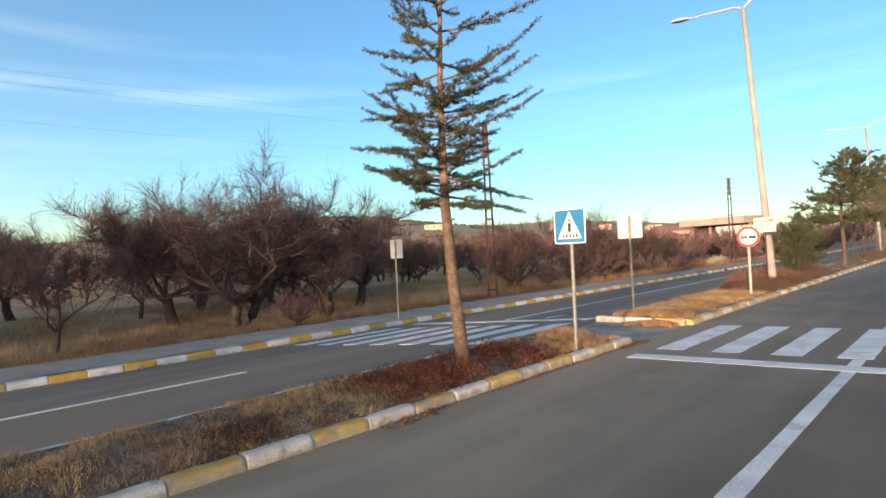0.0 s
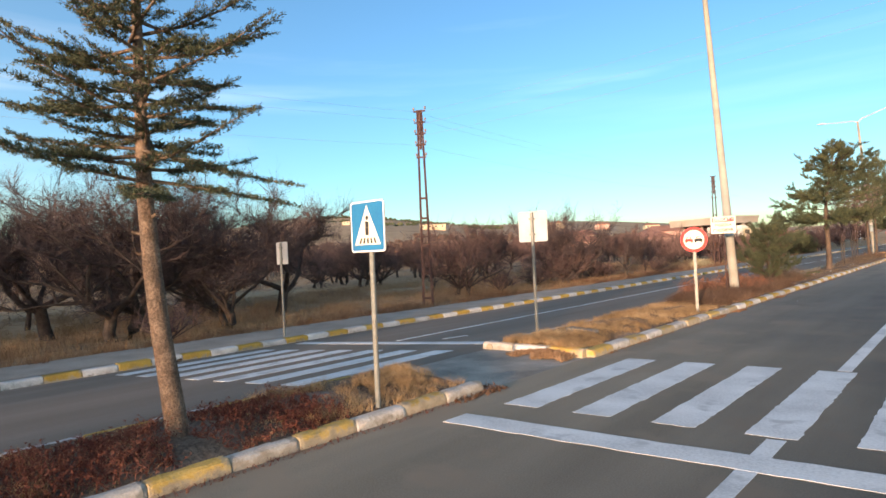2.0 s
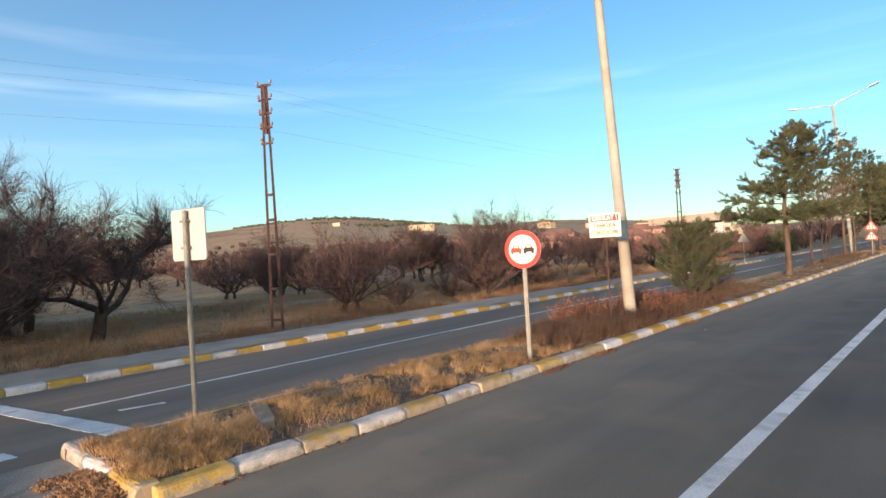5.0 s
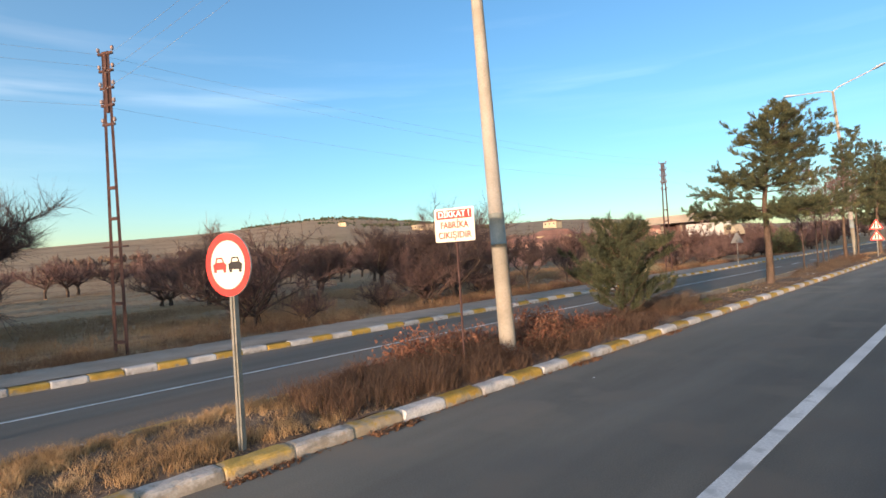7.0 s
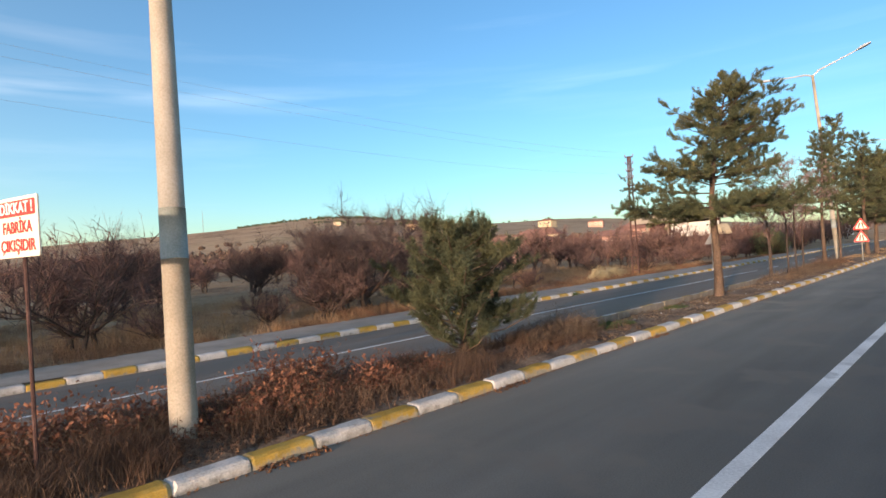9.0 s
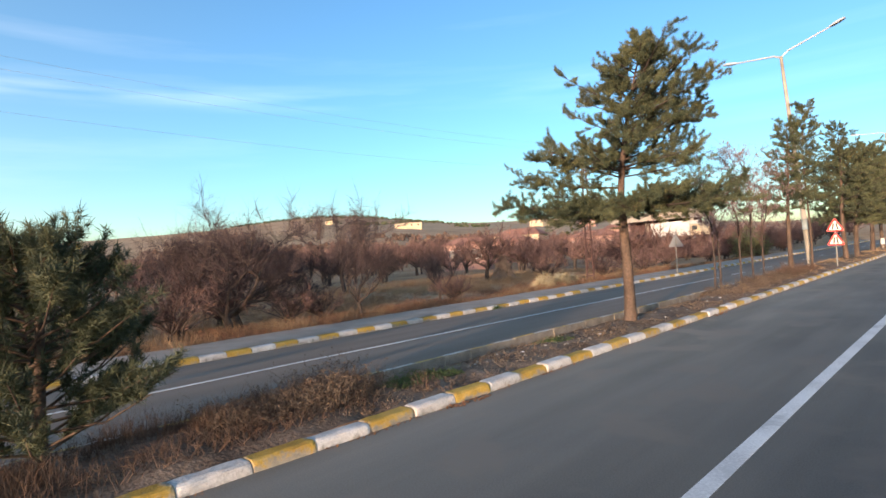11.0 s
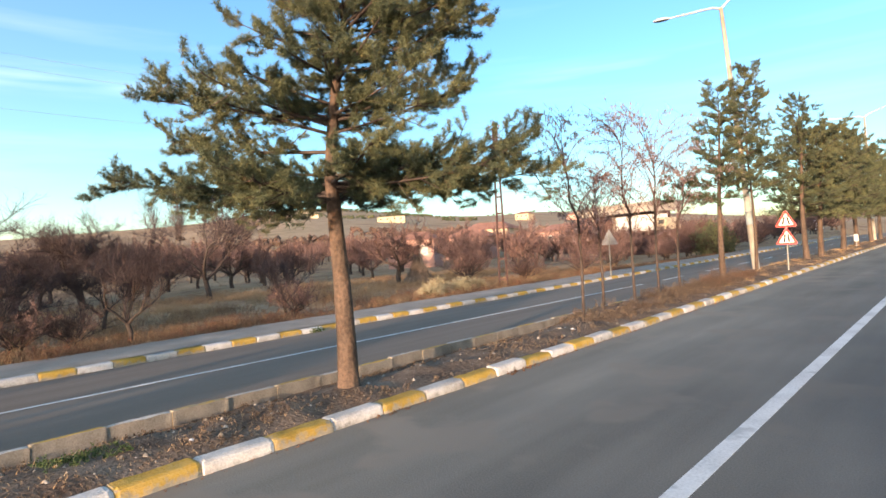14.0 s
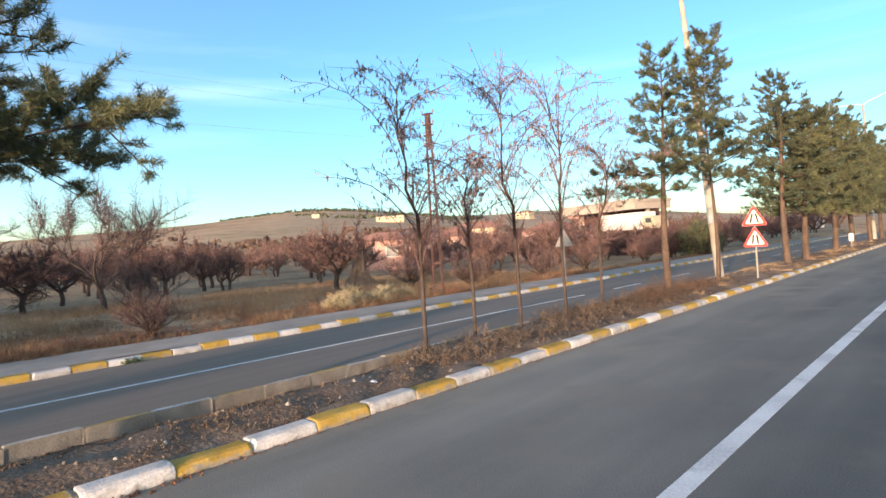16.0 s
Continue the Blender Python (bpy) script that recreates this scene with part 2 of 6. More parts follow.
M["bark_dark"] = material("bark_dark", [(0.04, 0.03, 0.026), (0.065, 0.05, 0.043), (0.1, 0.08, 0.068)], 5, 40, 0.95, 0.7, bump_size=0.02)
M["twig"] = material("twig", [(0.09, 0.055, 0.05), (0.135, 0.083, 0.074), (0.19, 0.12, 0.104)], 0.8, 6, 0.9, 0, spread=0.25)
M["twig_dark"] = material("twig_dark", [(0.05, 0.036, 0.036), (0.078, 0.056, 0.054), (0.115, 0.084, 0.078)], 0.8, 6, 0.9, 0, spread=0.2)
M["twig_pale"] = material("twig_pale", [(0.13, 0.1, 0.08), (0.2, 0.16, 0.13), (0.27, 0.21, 0.17)], 0.8, 6, 0.9, 0, spread=0.15)
M["pod"] = material("pod", [(0.14, 0.1, 0.1), (0.21, 0.155, 0.15), (0.3, 0.225, 0.215)], 4, 20, 0.8, 0)
M["needle_cedar"] = material("needle_cedar", [(0.032, 0.042, 0.022), (0.06, 0.07, 0.034), (0.1, 0.105, 0.05)], 1.6, 14, 0.75, 0, through_light=0.15)
M["needle_pine"] = material("needle_pine", [(0.036, 0.05, 0.028), (0.08, 0.093, 0.044), (0.155, 0.155, 0.068)], 1.2, 12, 0.7, 0, through_light=0.15, spread=0.12)
M["galvanised"] = material("galvanised", [(0.15, 0.148, 0.13), (0.2, 0.197, 0.175), (0.25, 0.245, 0.22)], 9, 60, 0.5, 0.15, metal=0.15)
M["sign_back"] = material("sign_back", [(0.36, 0.36, 0.35), (0.42, 0.42, 0.41), (0.47, 0.47, 0.45)], 4, 40, 0.6, 0.1, metal=0.1)
M["zinc_dull"] = material("zinc_dull", [(0.15, 0.15, 0.15), (0.19, 0.19, 0.19), (0.23, 0.23, 0.22)], 4, 40, 0.7, 0.1)
M["sign_white"] = material("sign_white", [(0.74, 0.74, 0.73), (0.8, 0.8, 0.8), (0.83, 0.83, 0.83)], 5, 50, 0.75, 0.05)
M["sign_cream"] = material("sign_cream", [(0.66, 0.61, 0.5), (0.72, 0.67, 0.56), (0.76, 0.71, 0.6)], 5, 50, 0.75, 0.05)
M["sign_red"] = material("sign_red", [(0.55, 0.035, 0.03), (0.65, 0.045, 0.04), (0.7, 0.06, 0.05)], 5, 50, 0.75, 0.05)
M["sign_blue"] = material("sign_blue", [(0.008, 0.13, 0.30), (0.01, 0.155, 0.34), (0.013, 0.175, 0.37)], 5, 50, 0.75, 0.05)
M["sign_black"] = material("sign_black", [(0.015, 0.015, 0.016), (0.02, 0.02, 0.02), (0.03, 0.03, 0.03)], 5, 50, 0.75, 0.05)
M["pole_concrete"] = material("pole_concrete", [(0.27, 0.245, 0.2), (0.34, 0.31, 0.26), (0.41, 0.37, 0.32)], 2.2, 50, 0.85, 0.3, bump_size=0.005)
M["pole_band"] = material("pole_band", [(0.2, 0.23, 0.22), (0.26, 0.29, 0.28), (0.31, 0.34, 0.33)], 4, 50, 0.8, 0.2)
M["lamp_metal"] = material("lamp_metal", [(0.4, 0.4, 0.4), (0.5, 0.5, 0.5), (0.56, 0.56, 0.56)], 6, 50, 0.45, 0.1, metal=0.4)
M["rust"] = material("rust", [(0.045, 0.028, 0.026), (0.075, 0.043, 0.039), (0.11, 0.065, 0.057)], 6, 50, 0.85, 0.4)
M["porcelain"] = material("porcelain", [(0.16, 0.12, 0.11), (0.22, 0.17, 0.16), (0.26, 0.2, 0.19)], 8, 40, 0.3, 0.05)
M["cable"] = material("cable", [(0.17, 0.18, 0.19), (0.21, 0.22, 0.23), (0.25, 0.26, 0.27)], 3, 30, 0.6, 0)
M["wood_grey"] = material("wood_grey", [(0.2, 0.16, 0.12), (0.28, 0.23, 0.18), (0.36, 0.3, 0.24)], 6, 50, 0.9, 0.5)
M["wall_white"] = material("wall_white", [(0.5, 0.48, 0.44), (0.58, 0.56, 0.52), (0.64, 0.62, 0.58)], 0.4, 6, 0.9, 0.2)
M["wall_cream"] = material("wall_cream", [(0.38, 0.31, 0.21), (0.45, 0.375, 0.26), (0.5, 0.425, 0.31)], 0.4, 6, 0.9, 0.2)
M["wall_pink"] = material("wall_pink", [(0.36, 0.21, 0.17), (0.43, 0.255, 0.205), (0.48, 0.3, 0.25)], 0.4, 6, 0.9, 0.2)
M["roof_slab"] = material("roof_slab", [(0.26, 0.225, 0.185), (0.32, 0.28, 0.235), (0.38, 0.34, 0.29)], 0.5, 8, 0.9, 0.2)
M["roof_tile"] = material("roof_tile", [(0.2, 0.1, 0.075), (0.27, 0.14, 0.105), (0.33, 0.18, 0.14)], 0.6, 9, 0.9, 0.3)
M["glass_dark"] = material("glass_dark", [(0.03, 0.035, 0.04), (0.045, 0.05, 0.055), (0.06, 0.065, 0.07)], 1, 9, 0.15, 0)
M["woods_dark"] = material("woods_dark", [(0.045, 0.055, 0.032), (0.07, 0.08, 0.045), (0.1, 0.105, 0.055)], 0.05, 0.6, 0.95, 0)
M["weed"] = material("weed", [(0.05, 0.075, 0.03), (0.075, 0.105, 0.042), (0.11, 0.13, 0.055)], 3, 20, 0.8, 0, through_light=0.2)
M["litter"] = material("litter", [(0.6, 0.6, 0.6), (0.72, 0.72, 0.72), (0.8, 0.8, 0.8)], 9, 40, 0.6, 0)


def kerb_paint(name, paint, bare, amount):
    """Old paint on a concrete kerb block: whole in the middle of the face, worn away towards the foot and the ends."""
    m = material(name, paint, 3.5, 45, 0.88, 0.6, spread=0.14)
    n, l = m.node_tree.nodes, m.node_tree.links
    b = n["Principled BSDF"]
    old = b.inputs["Base Color"].links[0].from_socket
    tc, xyz = n.new("ShaderNodeTexCoord"), n.new("ShaderNodeSeparateXYZ")
    l.new(tc.outputs["Object"], xyz.inputs[0])

    def calc(op, x, y):
        k = n.new("ShaderNodeMath")
        k.operation = op
        for i, v in enumerate((x, y)):
            if isinstance(v, (int, float)):
                k.inputs[i].default_value = v
            else:
                l.new(v, k.inputs[i])
        return k.outputs[0]
    info = n.new("ShaderNodeObjectInfo")
    foot = calc('ADD', xyz.outputs["Z"], -0.058)
    ends = calc('MINIMUM', calc('ADD', xyz.outputs["Y"], -0.02), calc('SUBTRACT', 0.63, xyz.outputs["Y"]))
    edge = calc('MINIMUM', foot, calc('MULTIPLY', ends, 0.8))
    t = n.new("ShaderNodeTexNoise")
    t.inputs["Scale"].default_value, t.inputs["Detail"].default_value, t.inputs["Roughness"].default_value = 7.0, 6.0, 0.65
    add = n.new("ShaderNodeVectorMath")
    l.new(tc.outputs["Object"], add.inputs[0])
    l.new(calc('MULTIPLY', info.outputs["Random"], 41.0), add.inputs[1])
    l.new(add.outputs[0], t.inputs["Vector"])
    wear = calc('MULTIPLY', calc('SUBTRACT', t.outputs["Fac"], 0.5), 0.34)
    own = calc('MULTIPLY', calc('SUBTRACT', info.outputs["Random"], 0.5), 0.05)
    mask = calc('ADD', calc('ADD', edge, wear), calc('ADD', own, amount))
    r = n.new("ShaderNodeMapRange")
    r.inputs["From Min"].default_value, r.inputs["From Max"].default_value = -0.015, 0.04
    l.new(mask, r.inputs["Value"])
    rb = n.new("ShaderNodeValToRGB")
    rb.color_ramp.elements[0].position, rb.color_ramp.elements[1].position = 0.35, 0.65
    rb.color_ramp.elements[0].color, rb.color_ramp.elements[1].color = (*bare[0], 1), (*bare[1], 1)
    l.new(t.outputs["Fac"], rb.inputs["Fac"])
    mix = n.new("ShaderNodeMixRGB")
    l.new(r.outputs[0], mix.inputs[0])
    l.new(rb.outputs["Color"], mix.inputs[1])
    l.new(old, mix.inputs[2])
    l.new(mix.outputs["Color"], b.inputs["Base Color"])
    return m


M["kerb_white"] = kerb_paint("kerb_white", [(0.37, 0.345, 0.32), (0.49, 0.465, 0.435), (0.6, 0.575, 0.545)], ((0.24, 0.225, 0.2), (0.4, 0.37, 0.335)), 0.055)
M["kerb_yellow"] = kerb_paint("kerb_yellow", [(0.33, 0.2, 0.05), (0.42, 0.265, 0.055), (0.47, 0.315, 0.1)], ((0.24, 0.21, 0.16), (0.38, 0.33, 0.26)), 0.035)

M["kerb_white_worn"] = kerb_paint("kerb_white_worn", [(0.36, 0.325, 0.285), (0.46, 0.42, 0.375), (0.55, 0.51, 0.465)], ((0.26, 0.225, 0.18), (0.4, 0.35, 0.29)), 0.012)
M["kerb_yellow_worn"] = kerb_paint("kerb_yellow_worn", [(0.34, 0.22, 0.065), (0.42, 0.275, 0.075), (0.46, 0.32, 0.12)], ((0.27, 0.22, 0.15), (0.42, 0.345, 0.25)), -0.012)


# ---- mesh helpers ----
class Shape:
    """Vertices and faces gathered for one mesh."""

    def __init__(self):
        self.v, self.f = [], []

    def add(self, verts, faces):
        k = len(self.v)
        self.v += [tuple(p) for p in verts]
        self.f += [tuple(i + k for i in q) for q in faces]
        return self

    def box(self, x0, y0, z0, x1, y1, z1):
        return self.add([(x, y, z) for z in (z0, z1) for y in (y0, y1) for x in (x0, x1)],
                        [(0, 2, 3, 1), (4, 5, 7, 6), (0, 1, 5, 4), (2, 6, 7, 3), (0, 4, 6, 2), (1, 3, 7, 5)])

    def tube(self, points, radii, sides=8, caps=True):
        pts = [Vector(p) for p in points]
        rings = []
        for i, p in enumerate(pts):
            d = (pts[min(i + 1, len(pts) - 1)] - pts[max(i - 1, 0)]).normalized()
            a = d.cross(Vector((0, 0, 1)) if abs(d.z) < 0.9 else Vector((1, 0, 0))).normalized()
            b = d.cross(a)
            rings.append([p + radii[i] * (math.cos(2 * math.pi * s / sides) * a + math.sin(2 * math.pi * s / sides) * b) for s in range(sides)])
        k = len(self.v)
        for r in rings:
            self.v += [tuple(q) for q in r]
        for i in range(len(rings) - 1):
            for s in range(sides):
                t = (s + 1) % sides
                self.f.append((k + i * sides + s, k + i * sides + t, k + (i + 1) * sides + t, k + (i + 1) * sides + s))
        if caps:
            self.f.append(tuple(k + s for s in range(sides)))
            self.f.append(tuple(k + (len(rings) - 1) * sides + s for s in reversed(range(sides))))
        return self

    def strip(self, points, widths, lean):
        """A slim twig of one tapering strip, turned by the lean vector."""
        k, n = len(self.v), len(points)
        side = (points[-1] - points[0]).cross(lean)
        side = side.normalized() if side.length > 1e-6 else Vector((1, 0, 0))
        for p, w in zip(points[:-1], widths):
            self.v += [tuple(p - side * w), tuple(p + side * w)]
        self.v.append(tuple(points[-1]))
        self.f += [(k + 2 * i, k + 2 * i + 1, k + 2 * i + 3, k + 2 * i + 2) for i in range(n - 2)]
        self.f.append((k + 2 * n - 4, k + 2 * n - 3, k + 2 * n - 2))
        return self

    def plate(self, outline, y0, y1):
        """A flat plate in the xz plane with the given outline, from y0 to y1."""
        n = len(outline)
        self.add([(x, y0, z) for x, z in outline] + [(x, y1, z) for x, z in outline],
                 [tuple(range(n)), tuple(reversed(range(n, 2 * n)))] + [((i + 1) % n, i, n + i, n + (i + 1) % n) for i in range(n)])
        return self

    def ring(self, outer, inner, y0, y1):
        """A frame in the xz plane between two outlines with as many corners."""
        n = len(outer)
        self.add([(x, y, z) for y in (y0, y1) for o in (outer, inner) for x, z in o], [])
        k = len(self.v) - 4 * n
        for i in range(n):
            j = (i + 1) % n
            self.f += [(k + i, k + j, k + n + j, k + n + i), (k + 2 * n + j, k + 2 * n + i, k + 3 * n + i, k + 3 * n + j),
                       (k + j, k + i, k + 2 * n + i, k + 2 * n + j), (k + n + i, k + n + j, k + 3 * n + j, k + 3 * n + i)]
        return self

    def mesh(self, name, mat, smooth=False):
        me = bpy.data.meshes.new(name)
        me.from_pydata(self.v, [], self.f)
        me.materials.append(mat)
        if smooth:
            me.polygons.foreach_set("use_smooth", [True] * len(me.polygons))
        me.update()
        return me


def part(name, shape, mat, parent=None, label="", smooth=False):
    ob = new(name, shape.mesh(name, mat, smooth))
    ob.parent = parent
    if label:
        tagged(ob, label)
    return ob


def thing(name, label, category, place=(0, 0, 0), turn=0.0, group="", kind=""):
    ob = new(name)
    ob.empty_display_size = 0.2
    ob.matrix_world = pose(*place, 0, 0, turn)
    return tagged(ob, label, category, group, kind)


def blades(rng, spots, low, high, width, lean=0.5):
    """One bent blade of two triangles for each spot (x, y, z)."""
    s = Shape()
    n = len(spots)
    a, h = rng.uniform(0, 2 * np.pi, n), rng.uniform(low, high, n)
    d, w = rng.uniform(0, 2 * np.pi, n), width * rng.uniform(0.6, 1.3, n)
    q = lean * rng.uniform(0.2, 1.0, n)
    p = np.asarray(spots, float)
    ax = np.stack([np.cos(a) * w, np.sin(a) * w, np.zeros(n)], 1)
    out = np.stack([np.cos(d) * q * h, np.sin(d) * q * h, h], 1)
    mid = p + out * np.array([0.35, 0.35, 0.6])
    v = np.stack([p - ax, p + ax, mid + ax * 0.6, mid - ax * 0.6, p + out], 1).reshape(-1, 3)
    s.v = [tuple(r) for r in v]
    for i in range(n):
        k = 5 * i
        s.f += [(k, k + 1, k + 2, k + 3), (k + 3, k + 2, k + 4)]
    return s


def needles(rng, tips, dirs, count, length, width, spread=1.0):
    """Tufts of thin needles round each tip, leaning along its direction."""
    s = Shape()
    n = len(tips) * count
    p = np.repeat(np.asarray(tips, float), count, 0)
    d = np.repeat(np.asarray(dirs, float), count, 0) + rng.normal(0, spread, (n, 3)) * 0.6
    d /= np.linalg.norm(d, axis=1, keepdims=True) + 1e-9
    p = p + rng.normal(0, 0.012, (n, 3))
    side = np.cross(d, rng.normal(0, 1, (n, 3)))
    side /= np.linalg.norm(side, axis=1, keepdims=True) + 1e-9
    L = length * rng.uniform(0.6, 1.2, (n, 1))
    w = width * rng.uniform(0.7, 1.2, (n, 1))
    v = np.stack([p - side * w, p + side * w, p + d * L], 1).reshape(-1, 3)
    s.v = [tuple(r) for r in v]
    s.f = [(3 * i, 3 * i + 1, 3 * i + 2) for i in range(n)]
    return s


# ---- ground and hill ----
def hill(x, y):
    """Height of the open country: flat round the roads, rising to a long ridge far off to the west and north."""
    r = math.hypot(x, y - 15)
    az = math.degrees(math.atan2(-x, y - 15))
    rise = 2.55 * min(1, max(0.3, (115 - abs(az - 25)) / 65)) * min(1.0, max(0.35, 0.72 + 0.035 * (az - 25))) + 1.6 * math.exp(-((az - 55) / 13.0) ** 2)
    top = 900 * math.tan(radians(rise)) + 2
    k = min(1.0, max(0.0, (r - 90) / 810))
    bumps = noise.noise((x * 0.004, y * 0.004, 0.3)) * 9 * k + noise.noise((x * 0.03, y * 0.03, 1.7)) * 0.5 * min(1, max(0, (r - 25) / 60))
    return top * k ** 1.05 + bumps * min(1, r / 400) + (0 if r < 900 else (r - 900) * -0.012)


def field_height(x, y):
    near = noise.noise((x * 0.22, y * 0.22, 4.0)) * 0.13 + noise.noise((x * 0.05, y * 0.05, 9.0)) * 0.25
    edge = min(1.0, max(0.0, (-16.0 - x) / 4.0)) if x < 0 else min(1.0, max(0.0, (x - 11) / 4.0))
    return hill(x, y) - (0.3 if x < 0 else 0.05) + near * edge - 0.08 * edge


def build_ground():
    radii = [0] + list(np.geomspace(4, 4600, 90))
    s = Shape()
    steps = 260
    s.v.append((0, 15, -0.75))
    for r in radii[1:]:
        for k in range(steps):
            a = 2 * math.pi * k / steps
            x, y = r * math.sin(a), 15 + r * math.cos(a)
            s.v.append((x, y, field_height(x, y) if not -15.5 < x < 11 else -0.75 + max(0.0, hill(x, y)) * (r > 130)))
    for k in range(steps):
        s.f.append((0, 1 + (k + 1) % steps, 1 + k))
    for i in range(len(radii) - 2):
        for k in range(steps):
            a, b = 1 + i * steps + k, 1 + i * steps + (k + 1) % steps
            s.f.append((a, b, b + steps, a + steps))
    ob = part("ground", s, M["field"], smooth=True)
    ob.data.materials.append(M["hillside"])
    for p in ob.data.polygons:
        if math.hypot(p.center.x, p.center.y - 15) > 190:
            p.material_index = 1
    tagged(ob, "dry grassy open country rising to a bare brown ridge", "ground", kind="structure")


build_ground()


def sheet(name, x0, x1, y0, y1, z, mat, label, step=1.0, rough=0.0, category="road", base=0.11, fall=0.0):
    """A ground slab with slightly uneven top."""
    nx, ny = max(1, int((x1 - x0) / step)), max(1, int((y1 - y0) / step))
    s = Shape()
    for j in range(ny + 1):
        for i in range(nx + 1):
            x, y = x0 + (x1 - x0) * i / nx, y0 + (y1 - y0) * j / ny
            s.v.append((x, y, z + fall * (x - x1) + rough * noise.noise((x * 0.9, y * 0.9, z))))
    for j in range(ny):
        for i in range(nx):
            a = j * (nx + 1) + i
            s.f.append((a, a + 1, a + nx + 2, a + nx + 1))
    s.box(x0, y0, z - base + fall * (x0 - x1), x1, y1, z - 0.02 - rough + fall * (x0 - x1))
    ob = part(name, s, mat, smooth=False)
    return tagged(ob, label, category, kind="structure")


NEAR_X, GAP0, GAP1 = -5.0, 10.45, 13.0
sheet("road", -5.0, 9.0, -60, 190, 0.0, M["asphalt"], "worn grey asphalt carriageway with painted markings", 2.0)
FALL = 0.0568
sheet("road_opposite", -13.8, -6.95, -60, 190, -0.004, M["asphalt_far"], "dark grey asphalt carriageway falling away beyond the median", 1.0, fall=FALL)
sheet("road_crossing", -6.95, -5.0, GAP0 - 0.1, GAP1 + 0.05, -0.002, M["crossing"], "dusty patched asphalt gap in the median", 0.1, 0.018)
sheet("pavement", -15.95, -13.98, -40, 150, -0.24, M["paving"], "grey concrete pavement beside the far kerb", 0.5, 0.012, "pavement", 0.5)


def median_height(x, y):
    u = (x + 5.2) / -1.7
    low = min(1.0, max(0.0, (y - 30.3) / 1.8)) * (1 - min(1.0, max(0.0, (y - 44.6) / 2.2)))
    return 0.095 + 0.06 * math.sin(math.pi * max(0, u)) - low * (0.03 + 0.15 * max(0, u) ** 1.5) + 0.05 * noise.noise((x * 2.1, y * 2.1, 3)) + 0.02 * noise.noise((x * 7, y * 7, 5))


def median(name, y0, y1, label):
    s = Shape()
    nx, ny = 14, int((y1 - y0) / 0.14)
    for j in range(ny + 1):
        for i in range(nx + 1):
            x, y = -5.1 - 1.72 * i / nx, y0 + (y1 - y0) * j / ny
            s.v.append((x, y, median_height(x, y)))
    for j in range(ny):
        for i in range(nx):
            a = j * (nx + 1) + i
            s.f.append((a, a + nx + 1, a + nx + 2, a + 1))
    s.box(-6.82, y0, -0.11, -5.1, y1, -0.06)
    return tagged(part(name, s, M["soil"], smooth=True), label, "median strip", kind="structure")


median("median", -30, GAP0 - 0.15, "raised median strip of dry soil and grass")
median("median_long", GAP1 + 0.06, 140, "long raised median strip of bare brown soil")


# ---- road markings ----
def marking(name, quad, z, label):
    """A thin coat of paint whose edges waver a little."""
    s, r = Shape(), random.Random(int(100 * abs(quad[0][0]) + 10 * abs(quad[0][1])))
    rim = []
    for (ax, ay), (bx, by) in zip(quad, quad[1:] + quad[:1]):
        d = math.hypot(bx - ax, by - ay)
        n = max(1, min(40, int(d / 0.09)))
        for i in range(n):
            k = 0.006 if i else 0.0
            rim.append((ax + (bx - ax) * i / n + r.gauss(0, k), ay + (by - ay) * i / n + r.gauss(0, k)))

    def level(p):
        return z + FALL * min(0.0, p[0] + 6.95)
    n = len(rim)
    s.add([(*p, level(p)) for p in rim] + [(*p, level(p) - 0.006) for p in rim], [tuple(range(n)), tuple(range(2 * n - 1, n - 1, -1))] + [(i, i + n, (i + 1) % n + n, (i + 1) % n) for i in range(n)])
    return tagged(part(name, s, M["road_paint"]), label, "road marking", kind="structure")


Z1, Z2 = 0.002, 0.0015
marking("trim_lane_line", [(-1.75, -20), (-1.60, -20), (-1.60, 10.45), (-1.75, 10.42)], Z1, "solid white lane line on grey asphalt")
marking("trim_lane_line", [(-1.75, 13.72), (-1.60, 13.75), (-1.60, 180), (-1.75, 180)], Z1, "solid white lane line on grey asphalt")
marking("trim_stop_line", [(-4.5, 9.2), (3.0, 10.15), (3.0, 10.53), (-4.5, 9.57)], Z1 + 0.0015, "white stop line before the zebra crossing")
for i in range(8):
    x = -4.4 + 0.82 * i
    lo, hi = 10.12 + 0.14 * (x + 4.4), 13.3 + 0.14 * (x + 4.4)
    tagged(marking("zebra_stripe", [(x, lo), (x + 0.41, lo + 0.06), (x + 0.41, hi + 0.06), (x, hi)], Z1, "worn white zebra crossing stripe"), group="zebra crossing")
for i in range(7):
    x = -13.2 + 0.87 * i
    lo, hi = 8.78 + 0.12 * (x + 12.8), 12.1 + 0.12 * (x + 12.7)
    tagged(marking("zebra_stripe", [(x, lo), (x + 0.42, lo + 0.05), (x + 0.42, hi + 0.05), (x, hi)], Z2, "white zebra crossing stripe on the far road"), group="far zebra crossing")
marking("trim_far_stop_line", [(-13.35, 13.0), (-7.55, 13.55), (-7.55, 13.87), (-13.35, 13.33)], Z2, "white stop line across the far road")
marking("trim_far_lane_line", [(-10.24, -30), (-10.11, -30), (-10.07, 5.8), (-10.19, 5.75)], Z2, "thin white lane line on the far road")
marking("trim_far_lane_line", [(-10.38, 13.8), (-10.27, 13.8), (-10.36, 33), (-10.47, 33)], Z2, "thin white lane line on the far road")
marking("trim_far_lane_line", [(-10.47, 33), (-10.36, 33), (-9.72, 56), (-9.83, 56)], Z2, "thin white lane line on the far road")
